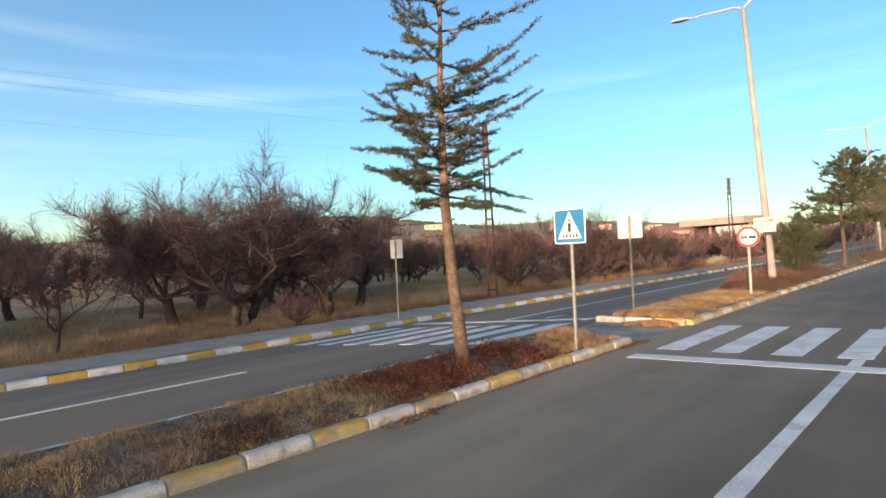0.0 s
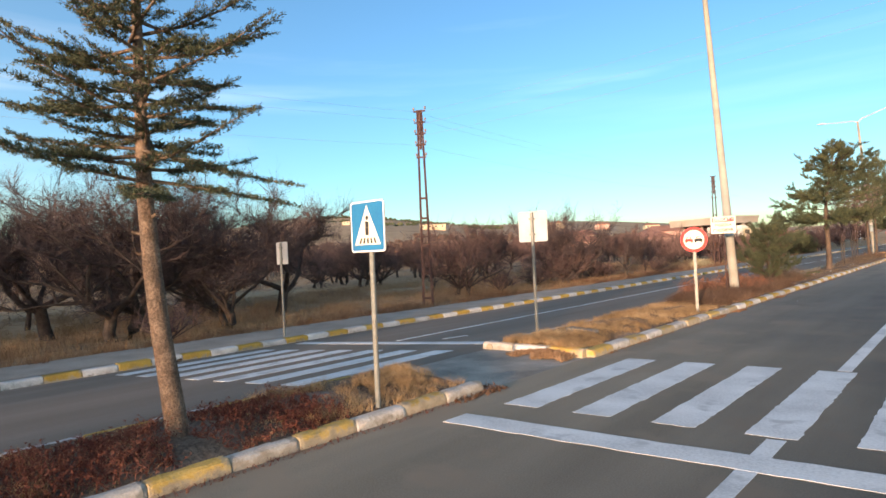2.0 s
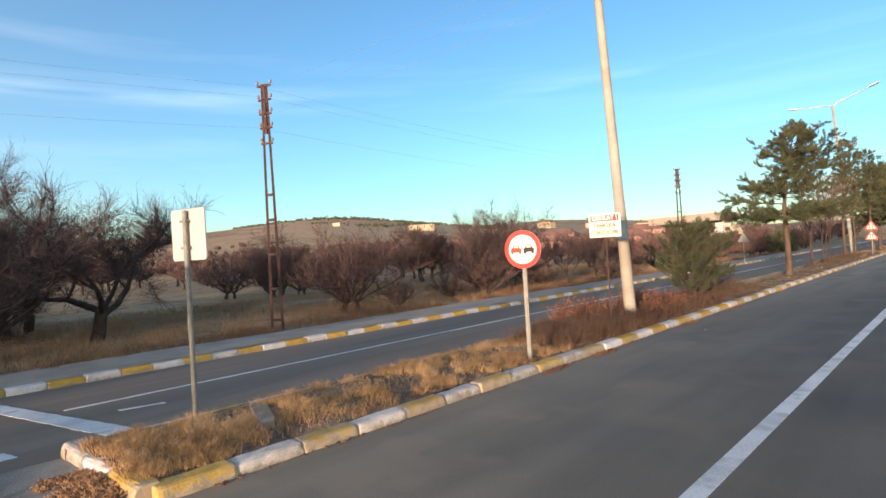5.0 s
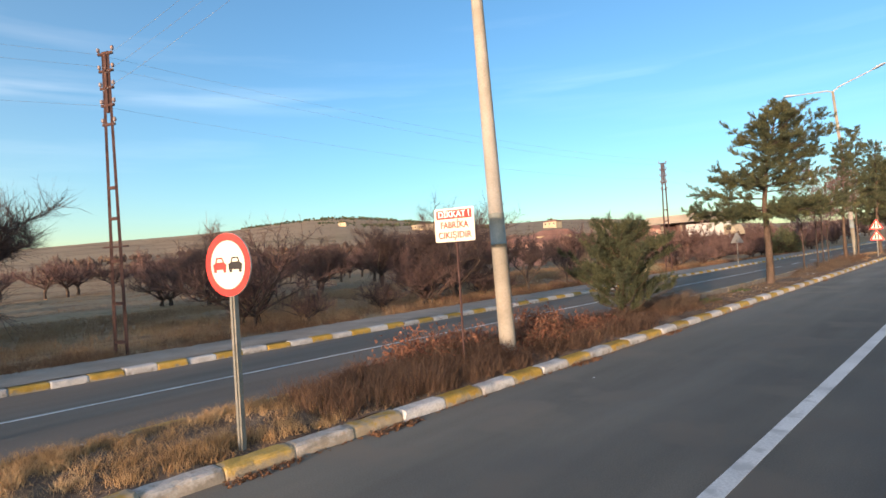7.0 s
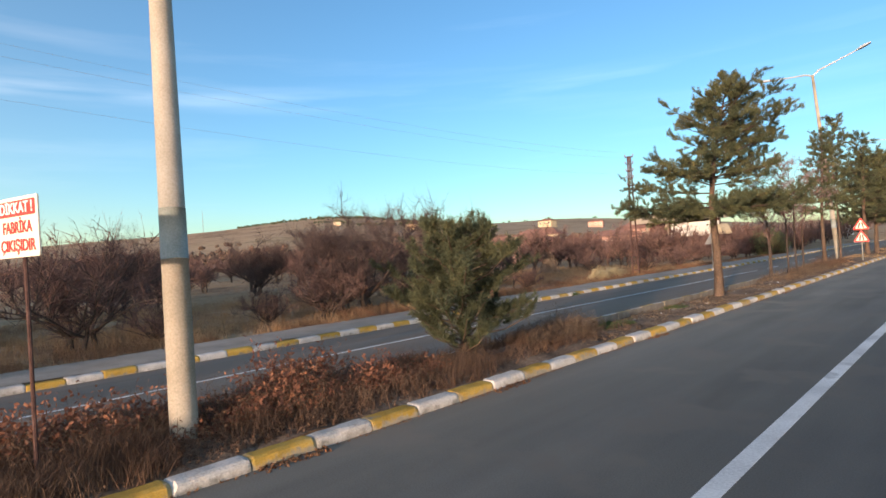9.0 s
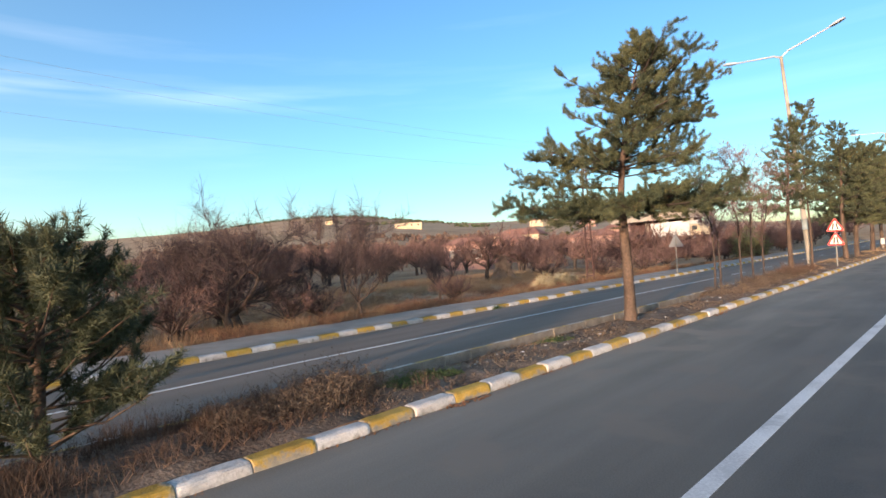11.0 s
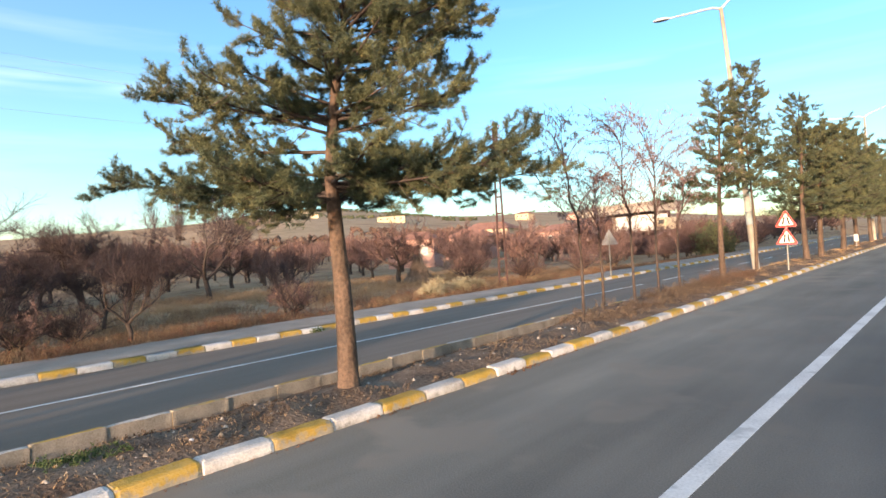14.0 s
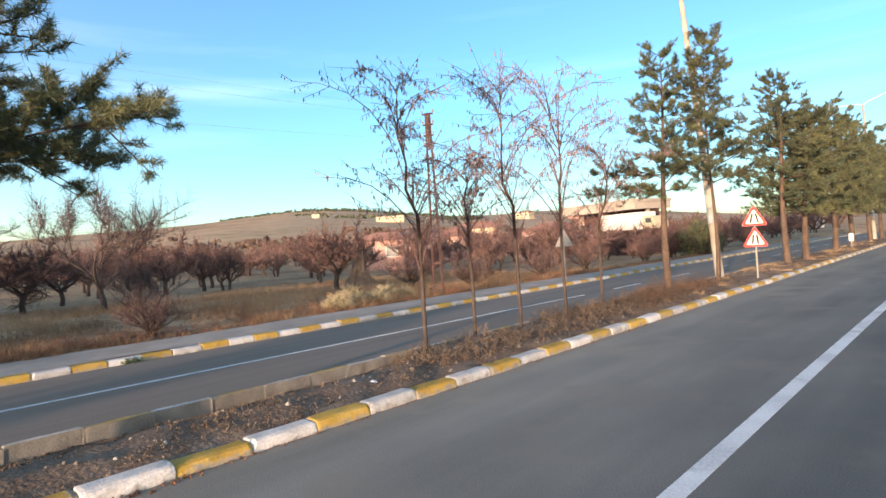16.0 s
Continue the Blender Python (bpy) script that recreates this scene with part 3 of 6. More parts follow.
for i in range(12):
    marking("trim_far_dash", [(-9.8, 58 + 5 * i), (-9.68, 58 + 5 * i), (-9.68, 60 + 5 * i), (-9.8, 60 + 5 * i)], Z2, "short white dash on the far road")
marking("trim_far_dash", [(-9.25, 14.2), (-9.13, 14.2), (-8.95, 14.75), (-9.07, 14.75)], Z2, "short white dash on the far road")


# ---- bare trees ----
def bare_tree(seed, height, spread, twigs, trunk_h, trunk_r, levels=4, stems=1, upright=0.4, twig_r=0.006, sprouts=0):
    """Trunk and limbs as one mesh, the mass of fine twigs as another. Returns both shapes."""
    rng = random.Random(seed)
    wood, fine = Shape(), Shape()
    ends = []

    def grow(p, d, length, r, level):
        pts, rad = [p], [r]
        n = 4
        for i in range(n):
            d = (d + Vector((rng.gauss(0, 0.22), rng.gauss(0, 0.22), rng.gauss(0.02, 0.15)))).normalized()
            p = p + d * length / n
            pts.append(p)
            rad.append(r * (1 - 0.5 * (i + 1) / n))
        wood.tube(pts, rad, 6 if level < 2 else 4, caps=False)
        if level >= levels - 1:
            ends.append((pts, d))
            return
        kids = rng.choice((3, 3, 4)) if level else rng.choice((4, 5))
        for k in range(kids):
            i = rng.choice((2, 3, 4)) if k else 4
            a = rng.uniform(0, 2 * math.pi)
            side = Vector((math.cos(a), math.sin(a), rng.uniform(-0.15, 0.75) * upright * 2))
            nd = (d * rng.uniform(0.25, 0.75) + side * spread).normalized()
            grow(pts[i], nd, length * rng.uniform(0.6, 0.88), rad[i] * rng.uniform(0.55, 0.75), level + 1)
        if level >= 1:
            ends.append((pts, d))

    for s in range(stems):
        a = rng.uniform(0, 6.28)
        d = Vector((math.cos(a) * 0.25 * (stems > 1), math.sin(a) * 0.25 * (stems > 1), 1)).normalized()
        base = Vector((math.cos(a), math.sin(a), 0)) * 0.12 * (stems > 1)
        start = base + Vector((0, 0, -0.15))
        top = base + d * trunk_h + Vector((rng.gauss(0, 0.1), rng.gauss(0, 0.1), 0))
        mid = (start + top) / 2 + Vector((rng.gauss(0, 0.06), rng.gauss(0, 0.06), 0))
        wood.tube([start, start.lerp(mid, 0.3), mid, top], [trunk_r * 1.35, trunk_r * 1.05, trunk_r * 0.95, trunk_r * 0.85], 8, caps=False)
        for k in range(rng.choice((4, 5))):
            b = a + k * 1.35 + rng.uniform(-0.3, 0.3)
            nd = Vector((math.cos(b) * spread, math.sin(b) * spread, rng.uniform(0.5, 1.0))).normalized()
            grow(top - d * rng.uniform(0, 0.25) * trunk_h, nd, (height - trunk_h) * rng.uniform(0.34, 0.5), trunk_r * rng.uniform(0.45, 0.65), 1)
    for _ in range(twigs):
        pts, d = rng.choice(ends)
        i = rng.randrange(len(pts) - 1)
        p = pts[i].lerp(pts[i + 1], rng.random())
        t = (d * 0.5 + Vector((rng.gauss(0, 1), rng.gauss(0, 1), rng.gauss(0.45, 0.7))) * 0.6).normalized()
        L = rng.uniform(0.28, 0.85) * height / 5
        q = p + t * L * 0.5
        e = q + (t + Vector((rng.gauss(0, 0.35), rng.gauss(0, 0.35), rng.gauss(0.12, 0.3)))).normalized() * L * 0.5
        lean = Vector((rng.gauss(0, 1), rng.gauss(0, 1), rng.gauss(0, 0.4)))
        fine.strip([p, q, e], [twig_r * 1.15, twig_r * 0.8], lean)
        if rng.random() < 0.7:
            e2 = q + (t + Vector((rng.gauss(0, 0.8), rng.gauss(0, 0.8), rng.gauss(0.1, 0.5)))).normalized() * L * 0.4
            fine.strip([q, e2], [twig_r * 0.8], lean)
    for _ in range(sprouts):
        pts, d = rng.choice(ends)
        p = pts[rng.randrange(1, len(pts))]
        t = Vector((rng.gauss(0, 0.28), rng.gauss(0, 0.28), 1)).normalized()
        L = rng.uniform(0.07, 0.2) * height
        q, e = p + t * L * 0.5, p + t * L + Vector((rng.gauss(0, 0.06), rng.gauss(0, 0.06), 0)) * L
        lean = Vector((rng.gauss(0, 1), rng.gauss(0, 1), rng.gauss(0, 0.4)))
        fine.strip([p, q, e], [twig_r * 1.5, twig_r], lean)
        for _ in range(5):
            c = p.lerp(e, rng.uniform(0.25, 0.95))
            fine.strip([c, c + (t + Vector((rng.gauss(0, 0.6), rng.gauss(0, 0.6), 0.1))).normalized() * L * rng.uniform(0.15, 0.35)], [twig_r * 0.75], lean)
    zs = sorted(p[2] for p in fine.v)
    k = height / zs[int(len(zs) * 0.995)]
    for shape in (wood, fine):
        shape.v = [(x * k, y * k, z * k) for x, y, z in shape.v]
    return wood, fine


def bare_tree_thing(seed, label, category, mats, **kw):
    t = thing("bare_tree", label, category, (0, 0, -50))
    wood, fine = bare_tree(seed, **kw)
    part("trunk", wood, M[mats[0]], t, smooth=True)
    part("crown", fine, M[mats[1]], t)
    return t


def plant_row(proto, spots, group):
    tagged(proto, group=group)
    for k, (x, y, size, turn) in enumerate(spots):
        m = pose(x, y, field_height(x, y) - 0.02, 0, 0, turn)
        tree = copy_thing(proto, m) if k else proto
        tree.matrix_world = m @ Matrix.Diagonal((size, size, size, 1))


DARK = ("bark_dark", "twig_dark")
orchard_a = bare_tree_thing(11, "dark bare orchard tree with a dense twiggy crown", "tree", DARK, height=5.6, spread=0.75, twigs=7000, twig_r=0.0045, trunk_h=0.9, trunk_r=0.17, levels=4, upright=0.6, sprouts=260)
orchard_b = bare_tree_thing(23, "wide bare orchard tree with low spreading limbs", "tree", DARK, height=5.4, spread=0.9, twigs=7000, twig_r=0.0045, trunk_h=0.7, trunk_r=0.15, levels=4, stems=2, upright=0.5, sprouts=240)
orchard_c = bare_tree_thing(37, "tall bare orchard tree with upright pale shoots", "tree", DARK, height=5.6, spread=0.45, twigs=3000, twig_r=0.005, trunk_h=0.9, trunk_r=0.11, levels=4, upright=1.0, sprouts=420)
orchard_far = bare_tree_thing(41, "small bare reddish-brown orchard tree in dry grass", "tree", ("bark_dark", "twig"), height=4.3, spread=0.62, twigs=1000, trunk_h=0.8, trunk_r=0.11, levels=3, upright=0.75, twig_r=0.013, sprouts=110)
orchard_far_b = bare_tree_thing(47, "round bare reddish-brown orchard tree in dry grass", "tree", ("bark_dark", "twig"), height=4.1, spread=0.72, twigs=1000, trunk_h=0.7, trunk_r=0.1, levels=3, stems=2, upright=0.7, twig_r=0.013, sprouts=110)
thicket = bare_tree_thing(53, "many-stemmed bare thicket with rusty twigs", "shrub", ("bark_dark", "twig"), height=3.2, spread=0.8, twigs=2200, trunk_h=0.3, trunk_r=0.05, levels=3, stems=4, upright=0.9, twig_r=0.006, sprouts=120)

G = "orchard trees beyond the far road"
plant_row(orchard_a, [(-23.2, 9.8, 0.96, 20), (-21.6, 17.4, 0.96, 200), (-34.0, 6.6, 0.88, 75), (-29.5, 13.5, 1.08, 300), (-31.7, 42.9, 0.83, 45), (-28.5, 4.0, 0.72, 240),
                      # unseen trees to the south, added so that their shadows darken the field
                      (-29.0, -7.0, 1.0, 10), (-24.0, -16.0, 1.05, 250), (-18.6, -8.5, 1.0, 150), (-20.5, -24.0, 1.1, 30), (-26.0, -30.0, 1.1, 290), (-17.5, -36.0, 1.1, 200)], G)
plant_row(orchard_b, [(-20.3, 11.0, 1.16, 110), (-19.8, 14.4, 0.84, 10), (-17.9, 35.5, 0.82, 310), (-33.0, 31.0, 0.8, 80), (-37.0, 41.0, 0.8, 190), (-40.5, 35.0, 0.9, 20), (-34, 15.5, 1.1, 220), (-26.5, 16.2, 1.15, 60),
                      # more trees out of view, added as shade casters for the field
                      (-22.5, -3.5, 1.0, 130), (-17.6, -18.0, 1.05, 320), (-22.0, -33.0, 1.1, 80), (-28.5, -20.0, 1.1, 170), (-32.0, 0.5, 1.0, 20)], G)
plant_row(orchard_c, [(-18.2, 4.7, 0.6, 60), (-17.2, 40.0, 0.56, 150), (-18.5, 45.7, 0.42, 260), (-27.8, 47.2, 1.02, 200), (-21.4, 40.6, 0.5, 20), (-23.7, 28.8, 0.36, 0), (-22.5, 14.4, 0.6, 330), (-27.5, 10.0, 0.74, 45)], G)
plant_row(thicket, [(-19.0, 26.1, 1.15, 0), (-17.6, 45.4, 0.45, 100), (-18.2, 37.6, 0.54, 200), (-18.2, 38.9, 0.42, 50), (-18.6, 31.5, 0.45, 150), (-18.0, 60.0, 0.54, 20), (-22.0, 60, 0.7, 250), (-17.0, 11.2, 0.4, 90),
                    (-21.0, 36.4, 0.9, 70), (-18.2, 66.0, 0.63, 120), (-18.8, 72.0, 0.72, 210), (-18.0, 79.0, 0.63, 310), (-19, 86, 0.8, 20), (-18, 94, 0.9, 130),
                    (-27, 86, 0.8, 40), (-31, 88, 0.9, 190), (-24, 90, 0.72, 250), (-36, 90, 0.9, 10), (-25.0, 103.5, 1.1, 70), (-26.6, 107.5, 1.25, 160), (-27.5, 113, 1.35, 280), (-24, 99, 0.9, 10), (-17.6, 101, 1.0, 60), (-19.5, 108, 1.2, 170), (-17.4, 116, 1.1, 280), (-20.5, 122, 1.3, 20), (-17.8, 131, 1.3, 100), (-21.0, 140, 1.4, 220), (-18.0, 150, 1.5, 310),
                    (-18.0, 33.6, 0.75, 40), (-18.0, 27.6, 0.45, 130), (-34.5, 34.0, 1.0, 250), (-37.0, 30.0, 1.1, 10)], "thickets along the field's edge")
rng = random.Random(5)
spots_a, spots_b = [], []
for row in range(11):
    for k in range(17):
        x = -26 - row * 6.4 + rng.uniform(-2.2, 2.2)
        y = 32 + k * 5.6 + rng.uniform(-2.2, 2.2) + row * 2.0
        open_field = y < 54 and x > -31 or y < 40 and x > -40 or y < 36 and x > -54 or x > -36 and y > 88
        if rng.random() < 0.12 or open_field:
            continue
        (spots_a if rng.random() < 0.5 else spots_b).append((x, y, rng.uniform(0.64, 0.96), rng.uniform(0, 360)))
for k in range(16):
    spots_b.append((-38 - rng.uniform(0, 30), -12 + k * 2.2, rng.uniform(0.9, 1.15), rng.uniform(0, 360)))
for k in range(9):
    spots_a.append((-62 - rng.uniform(0, 25), 24 + k * 2.4, rng.uniform(0.9, 1.2), rng.uniform(0, 360)))
for k in range(12):
    spots_a.append((-22.0 - rng.uniform(0, 9), 68 + k * 5.0, rng.uniform(0.75, 1.0), rng.uniform(0, 360)))
plant_row(orchard_far, spots_a, "orchard rows in the field")
plant_row(orchard_far_b, spots_b, "orchard rows in the field")


# ---- conifers in the median ----
def cedar():
    r, rn = random.Random(3), np.random.RandomState(3)
    t = thing("cedar_tree", "young cedar with bare lower trunk and level dark green branches", "tree", (-6.03, 7.1, 0.12))
    trunk, tips, dirs = Shape(), [], []
    H = 6.3

    def axis(z):
        bow = -0.06 * min(z, 2.0) + 0.07 * max(0.0, z - 2.0)
        return Vector((0.73 * bow + 0.01 * z + 0.05 * math.sin(z * 1.1), 0.68 * bow + 0.02 * math.sin(z * 0.8) - 0.05 * min(z, 1) - 0.045 * z, z))
    zs = [-0.1, 0.1, 0.5, 1.0, 1.6, 2.3, 3.2, 4.2, 5.2, H]
    trunk.tube([axis(z) for z in zs], [0.125, 0.108, 0.098, 0.09, 0.083, 0.072, 0.055, 0.042, 0.026, 0.006], 12)
    for z in (0.7, 1.15, 1.5, 1.75, 1.95, 2.1):
        a = r.uniform(0, 6.28)
        p = axis(z)
        trunk.tube([p, p + Vector((math.cos(a), math.sin(a), 0.3)) * 0.14], [0.022, 0.014], 6)
    part("trunk", trunk, M["bark_cedar"], t, smooth=True)

    def spray(a, b, thick):
        """Short needles set close along a shoot."""
        d = (b - a).normalized()
        m = max(2, int((b - a).length / 0.021))
        for i in range(m):
            tips.append(a.lerp(b, (i + r.random()) / m) + Vector((r.gauss(0, thick), r.gauss(0, thick), r.gauss(0, thick))))
            dirs.append(d * 0.75 + Vector((0, 0, 0.25)))
    z, k = 2.38, 0
    while z < H - 0.2:
        u = (z - 2.38) / (H - 2.38)
        a = k * 2.4 + r.uniform(-0.4, 0.4)
        full = 1.36 if u < 0.64 else 1.36 * (1 - 0.85 * (u - 0.64) / 0.36)
        L = full * r.choice((0.45, 0.65, 0.85, 1.0, 1.1))
        up = r.uniform(-0.3, 0.14) + 0.3 * u
        lift = r.uniform(-0.02, 0.26) + 0.12 * u
        p = axis(z)
        d = Vector((math.cos(a), math.sin(a), up))
        side = Vector((-math.sin(a), math.cos(a), 0))
        pts = [p + d * L * f + Vector((0, 0, lift * L * f * f)) + side * 0.05 * L * math.sin(f * 4 + k) for f in (0, 0.25, 0.5, 0.75, 1.0)]
        limb = Shape().tube(pts, [0.02, 0.016, 0.011, 0.007, 0.002], 5, caps=False)

        def along(f):
            i = min(3, int(f * 4))
            return pts[i].lerp(pts[i + 1], f * 4 - i)
        spray(along(0.2), along(0.62), 0.014)
        spray(along(0.55), along(0.9), 0.01)
        spray(along(0.85), along(1.0), 0.004)
        n = int(4 + L * 9)
        for i in range(n):
            f = 0.14 + 0.8 * (i + r.random()) / n
            q = along(f)
            sgn = 1 if i % 2 else -1
            l = (0.34 * (1 - f) + 0.07) * r.uniform(0.45, 1.2) * min(1, L)
            w = (d * r.uniform(0.6, 1.0) + side * sgn * r.uniform(0.6, 1.1) + Vector((0, 0, r.uniform(-0.25, 0.25) + lift))).normalized()
            e = q + w * l
            limb.tube([q, e], [0.006, 0.002], 3, caps=False)
            spray(q, q.lerp(e, 0.85), 0.012)
            if l > 0.2:
                for _ in range(2):
                    c = q.lerp(e, r.uniform(0.25, 0.7))
                    e2 = c + (w * 0.8 + d * 0.5 + side * r.uniform(-0.7, 0.7) + Vector((0, 0, r.uniform(-0.2, 0.2)))).normalized() * l * 0.5
                    spray(c, e2, 0.01)
        part("branch", limb, M["bark_cedar"], t, smooth=True)
        z += 0.033 if u < 0.4 else 0.092
        k += 1
    part("foliage", needles(rn, tips, dirs, 8, 0.036, 0.0052, 1.0), M["needle_cedar"], t)
    return t


def pine(seed, place, H, bare, reach, mass, lean=(0, 0), flat=0.35, tuft=11, label="pine with a bare reddish trunk and tufted green crown", trunk_r=0.13, length=0.085, width=0.006, bend_top=0.0, side_shoots=8.0, single=False, profile=None, onesided=0.0, main_limbs=(), scale=1.0, plume=False):
    """A pine: curved trunk, whorls of limbs that end in tufts of long needles."""
    r, rn = random.Random(seed), np.random.RandomState(seed)
    t = thing("pine_tree", label, "tree", place)
    wood, limbs, tips, dirs = Shape(), Shape(), [], []

    def axis(z):
        b = bend_top * max(0.0, (z - H * 0.42) / (H * 0.58)) ** 1.2
        return Vector((b + lean[0] * z + 0.05 * math.sin(z * 0.9 + seed), b + lean[1] * z + 0.06 * math.sin(z * 0.7 + seed * 2), z))
    zs = [-0.1, 0.15] + [H * k / 9 for k in range(1, 10)]
    wood.tube([axis(z) for z in zs], [trunk_r * 1.25, trunk_r * 1.05] + [trunk_r * (1 - 0.92 * (k / 9) ** 1.1) for k in range(1, 10)], 10)
    part("trunk", wood, M["bark_pine"], t, smooth=True)
    for k in range(mass):
        u = min(0.995, (k + r.random()) / mass)
        z = bare + (H - bare) * u
        a = k * 2.4 + r.uniform(-0.5, 0.5)
        shape = (profile(u) if profile else 1 - 0.8 * u) * (0.88 + 0.12 * math.sin(u * 11 + seed))
        L = max(0.3, reach * shape * r.uniform(0.5, 1.1))
        if onesided:
            L *= 1 + onesided * max(-0.7, (math.cos(a) + math.sin(a)) / 1.41) * min(1.0, max(0.0, (u - 0.3) / 0.2))
        p = axis(z)
        d = Vector((math.cos(a), math.sin(a), r.uniform(-0.12, flat) + 0.4 * u))
        if k < len(main_limbs):
            z, a, L, rise = main_limbs[k]
            p, u = axis(z), (z - bare) / (H - bare)
            d = Vector((math.cos(a), math.sin(a), rise))
        bend = Vector((0, 0, r.uniform(0.02, 0.12))) * L
        pts = [p, p + d * L * 0.35, p + d * L * 0.7 + bend * 0.3, p + d * L + bend]
        limb = Shape() if single else limbs
        limb.tube(pts, [0.013 + 0.006 * L, 0.011 + 0.004 * L, 0.01, 0.005], 5, caps=False)
        side = Vector((-math.sin(a), math.cos(a), 0))
        for j in range(int((3 + L * side_shoots) * (1.9 if k < len(main_limbs) else 1.0))):
            f = 0.1 + 0.9 * r.random()
            q = pts[0].lerp(pts[2], f / 0.7) if f < 0.7 else pts[2].lerp(pts[3], (f - 0.7) / 0.3)
            sd = (side * r.choice((-1, 1)) * r.uniform(0.1, 1) + d * r.uniform(0.3, 1.0) + Vector((0, 0, r.uniform(-0.6, 0.7)))).normalized()
            e = q + sd * r.uniform(0.15, 0.5) * (0.45 + 0.3 * min(L, 2))
            limb.tube([q, e], [0.008, 0.004], 3, caps=False)
            if plume:
                # a brush of needles closes the end of each shoot and turns upwards
                for m in range(3):
                    c = q.lerp(e, (0.4, 0.75, 1.0)[m])
                    w = (sd * 0.7 + Vector((r.gauss(0, 0.5), r.gauss(0, 0.5), 0.5))).normalized()
                    l = r.uniform(0.09, 0.17)
                    limb.tube([c, c + w * l * 0.8], [0.005, 0.003], 3, caps=False)
                    for i in range(4):
                        tips.append(c + w * l * i / 3)
                        dirs.append(w * 0.6)
                continue
            for _ in range(3):
                c = q.lerp(e, r.uniform(0.3, 1.0))
                w = (sd * 0.7 + Vector((r.gauss(0, 0.55), r.gauss(0, 0.55), r.gauss(0.3, 0.55)))).normalized()
                l = r.uniform(0.1, 0.2)
                for i in range(4):
                    tips.append(c + w * l * (0.2 + 0.8 * i / 3))
                    dirs.append(w * 0.55)
        if single:
            part("branch", limb, M["bark_dark"], t, smooth=True)
    if limbs.v:
        tagged(part("branchwork", limbs, M["bark_dark"], t, smooth=True), kind="stuff")
    part("foliage", needles(rn, tips, dirs, tuft, length, width, 1.5), M["needle_pine"], t)
    t.matrix_world = t.matrix_world @ Matrix.Diagonal((scale, scale, scale, 1))
    return t


cedar()
tagged(pine(7, (-6.06, 38.82, 0.06), 6.15, 2.25, 2.5, 84, flat=0.22, tuft=34, bend_top=0.5, side_shoots=8.5, single=True, width=0.0034, length=0.072, onesided=0.3, plume=True,
            main_limbs=((2.5, 0.75, 2.7, -0.03), (2.6, 0.95, 2.4, 0.02), (2.7, 0.5, 2.5, 0.0), (3.4, 0.8, 1.7, 0.12), (4.1, 0.7, 1.65, 0.16), (4.6, 1.0, 1.3, 0.2), (2.6, 3.9, 2.55, 0.0), (3.0, 3.7, 2.2, 0.08), (3.4, 4.1, 1.95, 0.1), (2.5, 3.5, 2.2, -0.03), (4.9, 0.6, 1.2, 0.2), (2.55, 1.3, 2.2, -0.03), (2.55, 0.3, 2.1, -0.04),
                        (2.45, 4.3, 1.8, -0.02), (2.4, 3.1, 2.0, -0.04), (2.45, 2.3, 1.8, 0.0), (2.4, 5.2, 1.9, -0.02), (2.6, 5.9, 1.7, 0.05), (2.7, 4.0, 1.5, 0.1), (2.7, 1.0, 1.4, 0.1)),
            profile=lambda u: 1.15 if u < 0.22 else 1.0 - 1.3 * (u - 0.22) if u < 0.45 else 0.64 if u < 0.72 else 0.64 - 1.5 * (u - 0.72)), group="pines in the median")
pine(9, (-6.25, 54.2, 0.1), 6.2, 2.3, 1.6, 42, lean=(0.02, 0.0), tuft=12, width=0.007, length=0.1, side_shoots=6.0, plume=True, main_limbs=((2.7, 3.9, 2.0, -0.02), (3.1, 3.7, 1.7, 0.05)), label="slim pine with a dark trunk beside the lamp post", trunk_r=0.1)
pine(13, (-6.25, 57.9, 0.1), 7.5, 3.0, 1.7, 60, tuft=12, width=0.007, length=0.1, side_shoots=6.5, plume=True, label="slender pine standing close beside the lamp post", trunk_r=0.06)
pine(15, (-6.1, 65.6, 0.1), 7.4, 2.5, 2.35, 50, profile=lambda u: 1.0 - 0.2 * u if u < 0.5 else 0.9 - 1.2 * (u - 0.5), tuft=11, width=0.008, length=0.1, side_shoots=6.0, plume=True, label="pine with a straight red-barked trunk in the median", trunk_r=0.13)
pine(17, (-5.85, 67.9, 0.1), 6.2, 1.95, 3.2, 84, profile=lambda u: 0.95 * math.sqrt(max(0.03, 1 - u ** 1.7)), tuft=10, width=0.009, length=0.11, side_shoots=6.0, plume=True, label="low broad pine with dense yellow-green crown", trunk_r=0.14)
for k, (y, h) in enumerate(((75.5, 7.2), (81, 7.6), (89, 7.0), (96, 7.4), (104, 7.0))):
    pine(19 + k, (-6.1 - 0.1 * k, y, 0.1), h, 1.9, 3.2, 78, profile=lambda u: 0.95 * math.sqrt(max(0.03, 1 - u ** 1.7)), tuft=8, label="dense dark pine further along the median", trunk_r=0.15, width=0.012, length=0.12, side_shoots=5.0, plume=True)


# pines out of view behind the camera, added only for their long shadows
for k, (x, y, h) in enumerate(((-6.0, -13.5, 6.4), (-6.1, -20, 6.8), (-5.9, -27, 6.6), (-6.0, -34.5, 7.0), (-6.1, -42, 6.6))):
    pine(31 + k, (x, y, 0.1), h, 1.8, 2.6, 40, tuft=3, label="unseen pine added in the median behind to cast shade", width=0.03)
pine(41, (10.6, -55.5, -0.1), 6.6, 1.8, 2.8, 44, tuft=3, label="tall unseen pine added on the near verge to cast shade", width=0.03, scale=1.3)


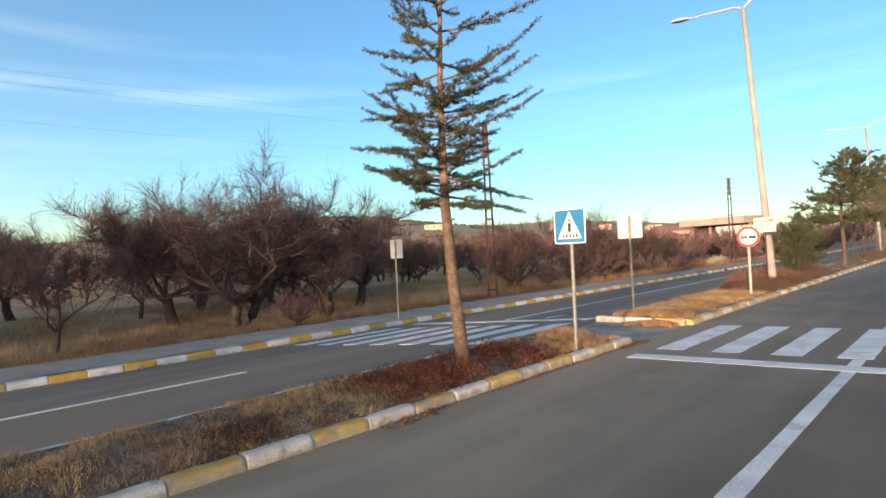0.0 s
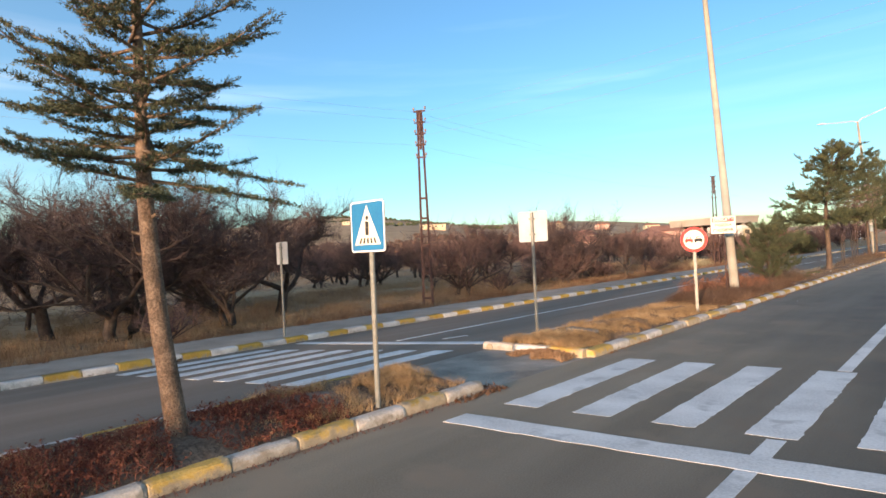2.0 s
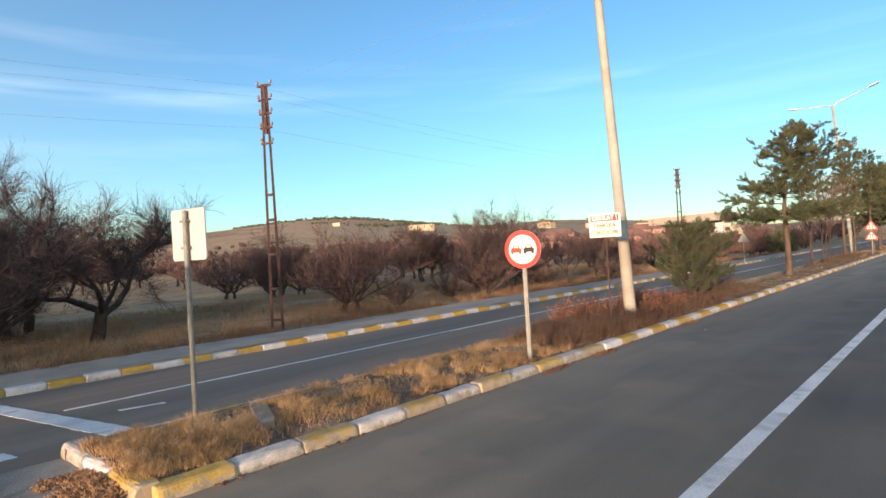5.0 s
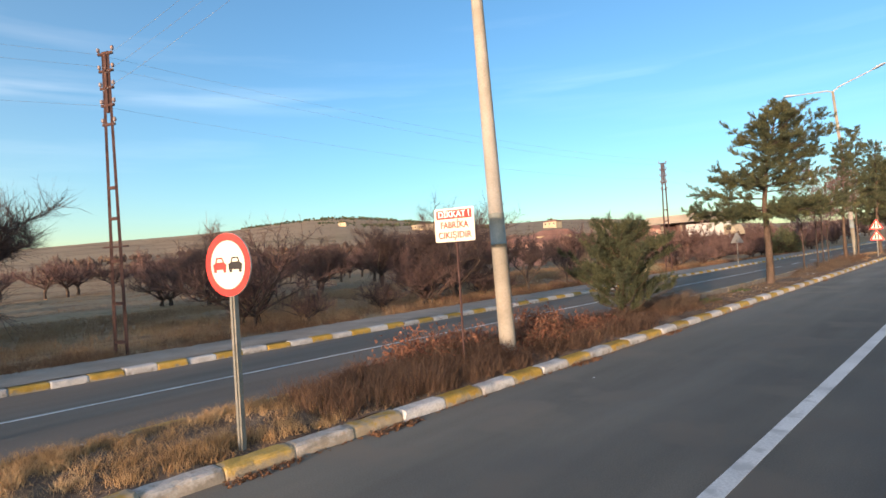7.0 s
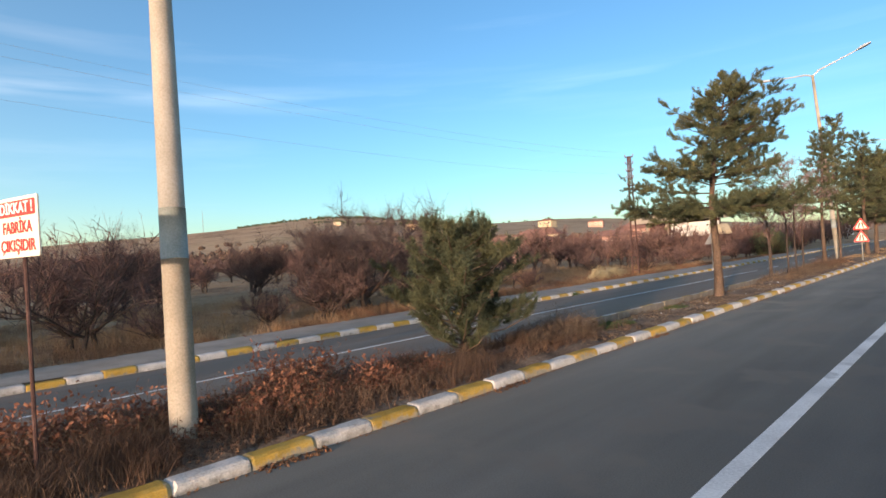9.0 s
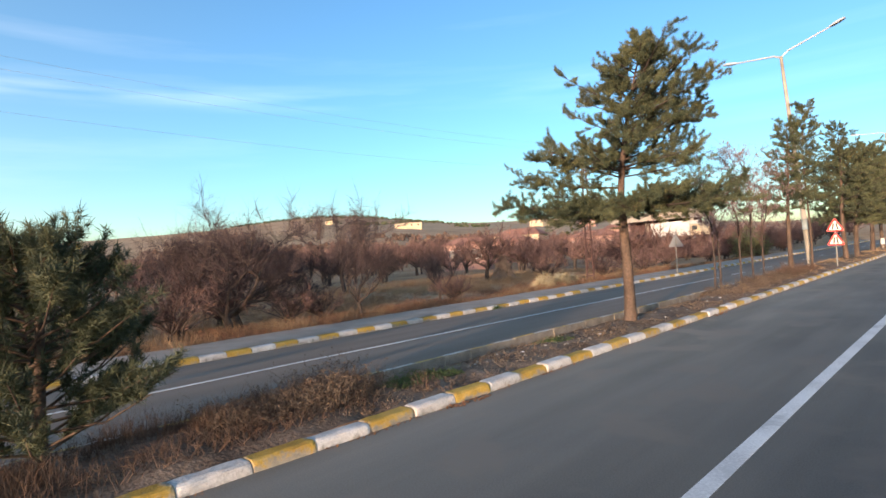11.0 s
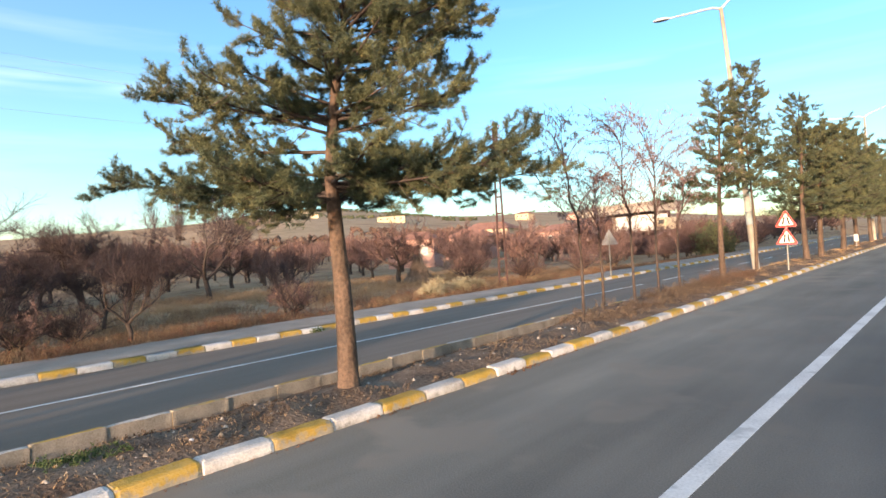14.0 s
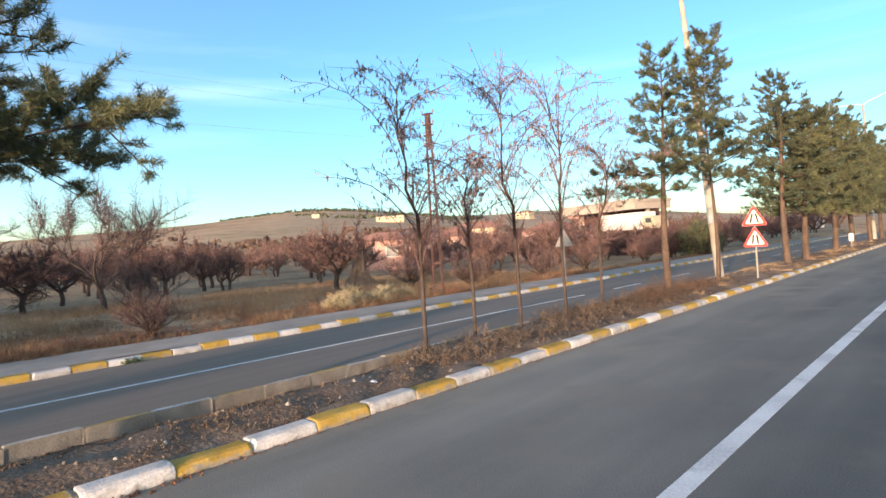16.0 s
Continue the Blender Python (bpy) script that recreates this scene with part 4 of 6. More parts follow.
def young_pine():
    r, rn = random.Random(31), np.random.RandomState(31)
    t = thing("young_pine", "bushy young pine low in the median brush", "shrub", (-6.0, 27.8, 0.1))
    wood, tips, dirs = Shape(), [], []
    wood.tube([(0, 0, -0.1), (0.03, 0, 0.6), (0, 0.04, 1.3), (0, 0, 2.1)], [0.06, 0.05, 0.035, 0.01], 8)
    for k in range(64):
        z = 0.18 + 1.75 * (k + r.random()) / 64
        a = k * 2.4 + r.uniform(-0.4, 0.4)
        L = 1.08 * max(0.1, math.sin(min(1, (z + 0.8) / 2.95) * math.pi)) ** 0.8 * r.uniform(0.55, 1.12)
        d = Vector((math.cos(a), math.sin(a), r.uniform(0.1, 0.55)))
        p = Vector((0.015 * z, -0.05 * z, z))
        tip = p + d * L + Vector((0, 0, 0.14 * L))
        wood.tube([p, p + d * L * 0.6, tip], [0.016, 0.01, 0.004], 4, caps=False)
        for j in range(int(4 + 7 * L)):
            f = r.uniform(0.25, 1.0)
            q = p.lerp(tip, f)
            w = (d * 0.6 + Vector((r.gauss(0, 0.5), r.gauss(0, 0.5), 0.75))).normalized()
            l = r.uniform(0.14, 0.3)
            wood.tube([q, q + w * l * 0.8], [0.006, 0.003], 3, caps=False)
            for i in range(6):
                tips.append(q + w * l * i / 5)
                dirs.append(w * 0.7)
    part("trunk", wood, M["bark_pine"], t, smooth=True)
    part("foliage", needles(rn, tips, dirs, 20, 0.105, 0.0048, 1.2), M["needle_cedar"], t)


young_pine()


def locust(seed, place, H, turn):
    """A pruned sapling: thin trunk, tuft at the cut, long arching shoots hung with dry pods."""
    r, rn = random.Random(seed), np.random.RandomState(seed)
    t = thing("locust_sapling", "thin pruned sapling with arching bare shoots and dry pods", "tree", place, turn, group="saplings in the median")
    wood, shoots, pods = Shape(), Shape(), Shape()
    fork = H * r.uniform(0.40, 0.48)
    wood.tube([(0, 0, -0.1), (0.02, 0, fork * 0.5), (-0.01, 0.02, fork)], [0.036, 0.031, 0.029], 8)
    lead = [Vector((0, 0, fork))]
    for i in range(5):
        lead.append(lead[-1] + Vector((r.gauss(0, 0.09), r.gauss(0, 0.09), (H - fork) * 0.15)))
    wood.tube(lead, [0.027, 0.023, 0.018, 0.013, 0.009, 0.005], 6, caps=False)
    for k in range(22):
        a = r.uniform(0, 6.28)
        h = r.random() ** 1.4
        i = min(4, int(h * 5))
        p = lead[i].lerp(lead[i + 1], h * 5 - i) if k > 4 else Vector((0, 0, fork * r.uniform(0.6, 1.0)))
        tilt = r.uniform(0.2, 0.8)
        d = Vector((math.cos(a) * tilt, math.sin(a) * tilt, 1)).normalized()
        L = (H - p.z) * r.uniform(0.45, 1.1)
        pts = [p]
        for i in range(6):
            d = (d + Vector((math.cos(a) * 0.075 * (i + 0.5), math.sin(a) * 0.075 * (i + 0.5), -0.05 * i + r.gauss(0, 0.06)))).normalized()
            p = p + d * L / 6
            pts.append(p)
        shoot = Shape().tube(pts, [0.012, 0.010, 0.008, 0.007, 0.005, 0.004, 0.002], 4, caps=False)
        for j in range(17):
            i = r.randrange(1, 6)
            q = pts[i].lerp(pts[i + 1], r.random())
            e = q + (d * 0.5 + Vector((r.gauss(0, 0.6), r.gauss(0, 0.6), r.gauss(0.2, 0.4)))) * r.uniform(0.12, 0.45)
            shoots.tube([q, e], [0.005, 0.002], 3, caps=False)
            for _ in range(4):
                c = q.lerp(e, r.uniform(0.2, 1.0))
                l, w, b = r.uniform(0.05, 0.1), r.uniform(0.008, 0.013), r.uniform(0, 6.28)
                ax = Vector((math.cos(b), math.sin(b), 0)) * w
                o = Vector((r.gauss(0, 0.02), r.gauss(0, 0.02), -l))
                pods.add([c, c + o * 0.5 + ax, c + o, c + o * 0.5 - ax], [(0, 1, 2, 3)])
        part("shoot", shoot, M["twig"], t)
    for k in range(70):
        a = r.uniform(0, 6.28)
        p = Vector((0, 0, fork * r.uniform(0.72, 1.02)))
        e = p + Vector((math.cos(a), math.sin(a), r.uniform(0.1, 1.3))) * r.uniform(0.1, 0.3)
        shoots.tube([p, e], [0.005, 0.002], 3, caps=False)
    part("trunk", wood, M["bark_dark"], t, smooth=True)
    tagged(part("twig_tuft", shoots, M["twig"], t), kind="stuff")
    tagged(part("seed_pod_mass", pods, M["pod"], t), kind="stuff")


for k, (x, y, h) in enumerate(((-6.38, 45.45, 4.9), (-6.72, 47.0, 3.9), (-6.3, 47.8, 5.2), (-6.4, 49.5, 5.9), (-6.5, 51.2, 4.6))):
    locust(61 + k, (x, y, 0.05), h, 70 * k)


# ---- signs ----
def polygon(n, r, cx=0.0, cz=0.0, start=0.0):
    return [(cx + r * math.cos(start + 2 * math.pi * i / n), cz + r * math.sin(start + 2 * math.pi * i / n)) for i in range(n)]


def rounded(w, h, r, cz=0.0, cx=0.0):
    out = []
    for sx, sz, a0 in ((1, 1, 0), (-1, 1, 90), (-1, -1, 180), (1, -1, 270)):
        for k in range(5):
            a = radians(a0 + 22.5 * k)
            out.append((cx + sx * (w / 2 - r) + r * math.cos(a), cz + sz * (h / 2 - r) + r * math.sin(a)))
    return out


def triangle(side, cz, r=0.05):
    h = side * math.sqrt(3) / 2
    corners = [(0, 2 * h / 3), (-side / 2, -h / 3), (side / 2, -h / 3)]
    out = []
    for (x, z), a0 in zip(corners, (30, 150, 270)):
        k = 1 - 2 * r / (2 * h / 3)
        for i in range(5):
            a = radians(a0 + 30 * i)
            out.append((x * k + r * math.cos(a), cz + z * k + r * math.sin(a)))
    return out


def post(parent, top, radius=0.03, mat="galvanised", y=0.035, shape="round"):
    s = Shape()
    if shape == "round":
        s.tube([(0, y, -0.25), (0, y, top - 0.015), (0, y, top)], [radius, radius, radius * 0.9], 12)
    else:
        s.box(-radius, y - radius * 0.7, -0.25, radius, y + radius * 0.7, top)
        s.box(-radius * 0.35, y - radius * 1.1, -0.25, radius * 0.35, y - radius * 0.7, top)
    return part("post", s, M[mat], parent, smooth=False)


def clamp(parent, z, y=0.035):
    s = Shape().box(-0.05, y - 0.042, z - 0.015, 0.05, y + 0.036, z + 0.015)
    part("bracket", s, M["galvanised"], parent)


def crossing_sign(place, turn, label, lean=0.0, size=1.0, high=1.9):
    t = thing("pedestrian_crossing_sign", label, "road sign", place, turn, group="road signs")
    t.matrix_world = t.matrix_world @ pose(0, 0, 0, 0, lean, 0)
    cz = high
    k = size
    post(t, high + 0.28 * k)
    plate = part("panel", Shape().plate(rounded(0.6 * k, 0.6 * k, 0.035, cz), 0.0, -0.012), M["sign_back"], t)
    part("border", Shape().plate(rounded(0.6 * k, 0.6 * k, 0.035, cz), -0.0125, -0.014), M["sign_white"], plate, "white rim")
    part("field", Shape().plate(rounded(0.565 * k, 0.565 * k, 0.025, cz), -0.0145, -0.016), M["sign_blue"], plate, "blue field")
    part("triangle", Shape().plate([(0, cz + 0.235), (-0.215, cz - 0.2), (0.215, cz - 0.2)], -0.0165, -0.018), M["sign_cream"], plate, "cream white triangle")
    mark = Shape().plate([(-0.028, cz + 0.06), (0.03, cz + 0.05), (0.024, cz - 0.1), (-0.03, cz - 0.09)], -0.0185, -0.02)
    mark.plate(polygon(10, 0.024, 0.004, cz + 0.095), -0.0185, -0.02)
    part("symbol", mark, M["sign_black"], plate, "plain black mark")
    for i in range(5):
        x = -0.14 + 0.065 * i
        part("bar", Shape().plate([(x, cz - 0.185), (x + 0.032, cz - 0.185), (x * 0.8 + 0.03, cz - 0.125), (x * 0.8 + 0.004, cz - 0.125)], -0.0185, -0.02), M["sign_black"], plate)
    clamp(t, cz - 0.15), clamp(t, cz + 0.15)
    return t


crossing_sign((-5.2, 8.88, 0.17), 1, "blue pedestrian crossing sign on a galvanised post in dry grass", lean=0.5, size=0.93, high=1.93)
crossing_sign((-6.705, 14.25, 0.15), 193, "square sign seen from its bare grey back on a post", size=0.98, high=2.06)
crossing_sign((-14.12, 13.2, -0.24), 177, "square sign showing its grey back on the far pavement", size=1.0, high=2.24)


def no_overtaking_sign(place):
    t = thing("no_overtaking_sign", "round red and white no overtaking sign on a post", "road sign", place, 15, group="road signs")
    cz = 1.645
    post(t, 1.9, shape="channel", radius=0.032)
    plate = part("panel", Shape().plate(polygon(40, 0.295, 0, cz), 0.0, -0.012), M["sign_back"], t)
    part("disc", Shape().plate(polygon(40, 0.25, 0, cz), -0.0125, -0.014), M["sign_cream"], plate, "white disc")
    part("ring", Shape().ring(polygon(40, 0.293, 0, cz), polygon(40, 0.226, 0, cz), -0.0125, -0.017), M["sign_red"], plate, "red ring")
    for cx, m in ((-0.105, "sign_red"), (0.1, "sign_black")):
        car = Shape()
        car.plate([(cx - 0.085, cz - 0.045), (cx + 0.085, cz - 0.045), (cx + 0.09, cz + 0.005), (cx + 0.06, cz + 0.02), (cx - 0.06, cz + 0.02), (cx - 0.09, cz + 0.005)], -0.0145, -0.0165)
        car.ring([(cx - 0.06, cz + 0.02), (cx + 0.06, cz + 0.02), (cx + 0.042, cz + 0.07), (cx - 0.042, cz + 0.07)],
                 [(cx - 0.042, cz + 0.026), (cx + 0.042, cz + 0.026), (cx + 0.03, cz + 0.056), (cx - 0.03, cz + 0.056)], -0.0145, -0.0165)
        car.box(cx - 0.08, -0.0165, cz - 0.07, cx - 0.045, -0.0145, cz - 0.045)
        car.box(cx + 0.045, -0.0165, cz - 0.07, cx + 0.08, -0.0145, cz - 0.045)
        part("symbol", car, M[m], plate, "red car shape" if m == "sign_red" else "black car shape")
    clamp(t, cz - 0.12), clamp(t, cz + 0.12)


no_overtaking_sign((-5.285, 18.775, 0.17))


def lettering(name, text, size, x, z, y, mat, parent, width):
    c = bpy.data.curves.new(name, 'FONT')
    c.body, c.size, c.align_x, c.align_y, c.extrude, c.offset = text, size, 'CENTER', 'CENTER', 0.002, 0.0025
    tmp = bpy.data.objects.new(name, c)
    scene.collection.objects.link(tmp)
    bpy.context.view_layer.update()
    me = bpy.data.meshes.new_from_object(tmp)
    w = max(v.co.x for v in me.vertices) - min(v.co.x for v in me.vertices)
    bpy.data.objects.remove(tmp)
    me.materials.clear()
    me.materials.append(mat)
    ob = new(name, me)
    ob.parent = parent
    ob.matrix_local = pose(x, y, z, 90, 0, 0) @ Matrix.Diagonal((width / w, 1, 1, 1))
    return ob


def factory_sign(place):
    t = thing("factory_exit_sign", "white factory exit warning board with red lettering on a rusty post", "sign", place, 14.5, group="road signs")
    cz = 2.125
    s = Shape().tube([(0.0, 0.03, -0.3), (0.0, 0.03, 1.2), (-0.01, 0.03, 2.3)], [0.017, 0.017, 0.017], 8)
    part("post", s, M["rust"], t, "thin rusty pipe post")
    plate = part("panel", Shape().plate(rounded(0.64, 0.48, 0.02, cz, -0.01), 0.0, -0.012), M["sign_cream"], t)
    part("header", Shape().plate(rounded(0.57, 0.125, 0.01, cz + 0.15, -0.01), -0.0125, -0.014), M["sign_red"], plate, "red header bar")
    lettering("lettering", "DİKKAT !", 0.12, -0.01, cz + 0.15, -0.0175, M["sign_white"], plate, 0.5)
    lettering("lettering", "FABRİKA", 0.13, -0.01, cz - 0.005, -0.0155, M["sign_red"], plate, 0.45)
    lettering("lettering", "ÇIKIŞIDIR", 0.13, -0.01, cz - 0.15, -0.0155, M["sign_red"], plate, 0.54)


factory_sign((-5.735, 22.385, 0.08))


def warning_sign(place, turn, panels, label, size=0.78, back="sign_back"):
    t = thing("warning_sign", label, "road sign", place, turn, group="road signs")
    post(t, max(panels) + 0.25)
    for cz in panels:
        plate = part("panel", Shape().plate(triangle(size, cz), 0.0, -0.012), M[back], t)
        part("border", Shape().ring(triangle(size - 0.01, cz), triangle(size * 0.70, cz, 0.03), -0.0125, -0.016), M["sign_red"], plate, "red border")
        part("field", Shape().plate(triangle(size * 0.72, cz, 0.03), -0.0125, -0.0145), M["sign_cream"], plate, "cream field")
        for sx in (-1, 1):
            k = 1 if cz == max(panels) else 0.4
            part("symbol", Shape().plate([(sx * 0.018, cz + 0.16), (sx * 0.075, cz + 0.16), (sx * (0.09 + 0.05 * k), cz - 0.13), (sx * (0.03 + 0.05 * k), cz - 0.13)], -0.0147, -0.0165), M["sign_black"], plate, "black bar")
        clamp(t, cz)
    return t


warning_sign((-5.42, 59.0, 0.15), 4, (1.79, 1.135), "two red-bordered warning triangles stacked on one post", 0.76)
warning_sign((-14.1, 62.0, -0.24), 182, (1.85,), "warning triangle seen from its grey back beside the far road", 0.95, "zinc_dull")


# ---- lamp posts ----
def lamp_post(place, top, label):
    t = thing("street_lamp", label, "street lamp", place, group="street lamps")
    H = 10.1
    lx, ly = top

    def at(z):
        return (lx * z / H, ly * z / H, z)
    s = Shape().tube([at(z) for z in (-0.3, 0.0, 1.78)], [0.135, 0.132, 0.125], 20)
    s.tube([at(z) for z in (2.28, 5.0, 8.0, H)], [0.122, 0.103, 0.082, 0.068], 20)
    part("pole", s, M["pole_concrete"], t, "tapered pale concrete pole", smooth=True)
    part("band", Shape().tube([at(1.78), at(2.28)], [0.1275, 0.1245], 20), M["pole_band"], t, "grey-green painted band", smooth=True)
    for sx, rise, reach in ((-1, 0.15, 2.0), (1, 0.75, 2.05)):
        base = Vector(at(H - 0.05))
        arm = Shape().tube([base, base + Vector((sx * 0.3, 0, 0.1 + rise * 0.2)), base + Vector((sx * reach, 0, 0.1 + rise))], [0.045, 0.042, 0.032], 10)
        a = part("arm", arm, M["lamp_metal"], t)
        e = base + Vector((sx * reach, 0, 0.1 + rise))
        d = Vector((sx, 0, rise / reach)).normalized()
        n = Vector((-d.z * sx, 0, abs(d.x)))
        head = Shape()
        for w, h, k in ((0.07, 0.05, 0.0), (0.13, 0.085, 0.2), (0.14, 0.09, 0.45), (0.08, 0.05, 0.66)):
            c = e + d * (k - 0.05)
            head.v += [tuple(c + Vector((0, w * sy, 0)) + n * h * sz) for sy, sz in ((-1, -0.35), (1, -0.35), (0.75, 0.8), (-0.75, 0.8))]
        for i in range(3):
            for j in range(4):
                head.f.append((4 * i + j, 4 * i + (j + 1) % 4, 4 * i + 4 + (j + 1) % 4, 4 * i + 4 + j))
        head.f += [(3, 2, 1, 0), (12, 13, 14, 15)]
        part("lamp_head", head, M["lamp_metal"], a, "pale lamp housing, unlit")
    return t


lamp_post((-5.89, 23.63, 0.12), (-0.535, 0.214), "tall concrete street lamp with two arms and a painted band")
lamp_post((-6.46, 58.8, 0.12), (-0.525, -0.68), "tall concrete street lamp with two arms among pines")
lamp_post((-6.5, 93.0, 0.12), (-0.2, -0.3), "tall concrete street lamp far along the median")


# ---- power line ----
def pylon(place, H, turn, label):
    t = thing("power_pylon", label, "power pylon", place, turn, group="power pylons")
    w0, w1 = 0.2, 0.085
    split = H * 0.8
    for sx in (-1, 1):
        s = Shape()
        for a, b in (((sx * w0, 0, -0.3), (sx * w1, 0, H)),):
            s.tube([a, (sx * (w0 + (w1 - w0) * 0.5), 0, H / 2 - 0.15), b], [0.055, 0.05, 0.042], 4)
        part("leg", s, M["rust"], t, "rusty steel leg")
    for z in (0.4, 1.4, 2.5, 3.6, 4.4):
        w = w0 + (w1 - w0) * z / H
        part("batten", Shape().box(-w, -0.035, z - 0.04, w, 0.035, z + 0.04), M["rust"], t)
    part("mast", Shape().box(-0.04, -0.03, split, 0.04, 0.03, H), M["rust"], t)
    part("step_bar", Shape().box(-0.42, -0.02, 2.85, 0.42, 0.02, 2.89), M["rust"], t)
    for i, z in enumerate((H - 0.05, H - 0.5, H - 0.95, H - 1.4, H - 1.9)):
        w = 0.24 - 0.01 * i
        arm = part("cross_arm", Shape().box(-w, -0.03, z - 0.03, w, 0.03, z + 0.03), M["rust"], t)
        for sx in (-1, 1):
            x = sx * w
            part("insulator", Shape().tube([(x, 0, z), (x, 0, z + 0.06), (x, 0, z + 0.08), (x, 0, z + 0.16), (x, 0, z + 0.18)], [0.012, 0.012, 0.045, 0.04, 0.015], 8), M["porcelain"], arm)


pylon((-16.62, 21.2, -0.36), 7.95, 25, "rusty lattice power pylon with insulators at the field's edge")
pylon((-17.1, 56.8, -0.4), 7.75, 25, "rusty lattice power pylon standing by the saplings")


def cable(a, b, sag, r=0.0028):
    a, b = Vector(a), Vector(b)
    pts = [a.lerp(b, k / 14) - Vector((0, 0, 4 * sag * (k / 14) * (1 - k / 14))) for k in range(15)]
    tagged(part("overhead_cable", Shape().tube(pts, [r] * 15, 5), M["cable"]), "thin dark overhead cable strung between pylons", "cable", group="overhead cables")


for dx, z in ((-0.22, 7.55), (0.22, 7.1), (-0.2, 6.2)):
    cable((-16.6 + dx, 21.05, z), (-17.0 + dx, 56.4, z), 0.5)
    cable((-16.6 + dx, 21.05, z), (-20.5 + dx, -14, z + 0.4), 0.6)
    cable((-17.0 + dx, 56.4, z), (-17.2 + dx, 96, z), 0.5)
for dx, z in ((0.2, 7.5), (0.1, 7.0), (0.0, 6.5)):
    cable((-16.5, 21.05 + dx, z), (14.0, 21.0 + 3 * dx, z + 1.2), 0.6)


# ---- buildings ----
def house(name, place, turn, size, label, walls, roof, windows=3, flat=False, category="house"):
    t = thing(name, label, category, place, turn)
    w, d, h = size
    wall = part("wall", Shape().box(-w / 2, -d / 2, -3, w / 2, d / 2, h), M[walls], t)
    if flat:
        part("roof", Shape().box(-w / 2 - 0.3, -d / 2 - 0.3, h, w / 2 + 0.3, d / 2 + 0.3, h + 0.3), M[roof], t)
    else:
        r = Shape()
        r.add([(-w / 2 - 0.4, -d / 2 - 0.4, h), (w / 2 + 0.4, -d / 2 - 0.4, h), (w / 2 + 0.4, d / 2 + 0.4, h), (-w / 2 - 0.4, d / 2 + 0.4, h),
               (-w / 2 + d * 0.3, 0, h + d * 0.22), (w / 2 - d * 0.3, 0, h + d * 0.22)], [(0, 1, 5, 4), (1, 2, 5), (2, 3, 4, 5), (3, 0, 4), (3, 2, 1, 0)])
        part("roof", r, M[roof], t)
    for side in (-1, 1):
        for k in range(windows):
            x = -w / 2 + w * (k + 0.5) / windows
            y = side * d / 2
            win = part("window", Shape().box(x - 0.55, y - 0.04, h * 0.4, x + 0.55, y + 0.04, h * 0.75), M["glass_dark"], t)
            part("window_frame", Shape().ring([(x - 0.62, h * 0.37), (x + 0.62, h * 0.37), (x + 0.62, h * 0.78), (x - 0.62, h * 0.78)],
                                              [(x - 0.55, h * 0.4), (x + 0.55, h * 0.4), (x + 0.55, h * 0.75), (x - 0.55, h * 0.75)], y - 0.06, y + 0.06), M["wall_white"], win)
    return t


def on_hill(az, r):
    x, y = -r * math.sin(radians(az)), 15 + r * math.cos(radians(az))
    return x, y, field_height(x, y)


def depot():
    """The long flat-roofed hall with an open canopy over a raised yard."""
    t = thing("depot_building", "long flat-roofed depot with pale fascia and painted canopy shade", "building", (-33.2, 107.0, -0.4), -18)
    part("podium", Shape().box(-6, -7, -1, 11.5, 0, 2.0), M["rust"], t, "low dark base wall")
    part("roof", Shape().box(-4, -6.5, 4.75, 8.0, -1, 5.75), M["roof_slab"], t, "pale concrete roof fascia")
    part("roof_edge", Shape().box(-4.1, -6.6, 5.5, 8.1, -0.9, 5.85), M["roof_slab"], t, "projecting roof edge")
    # the back wall's dark colour stands for the shade under the canopy
    part("wall", Shape().box(-3.8, -3.0, 2.0, 7.8, -2.6, 4.75), M["rust"], t, "wall under the canopy, coloured dark for its shade")
    for k in range(4):
        x = -3.6 + 3.6 * k
        part("pillar", Shape().box(x, -4.1, 2.0, x + 0.35, -3.8, 4.75), M["roof_slab"], t)
    for k in range(9):
        x = -5.8 + 2.0 * k
        part("railing_post", Shape().box(x, -6.97, 2.0, x + 0.06, -6.91, 2.55), M["wood_grey"], t)
    part("railing", Shape().box(-5.8, -6.96, 2.5, 10.4, -6.92, 2.56), M["wood_grey"], t)


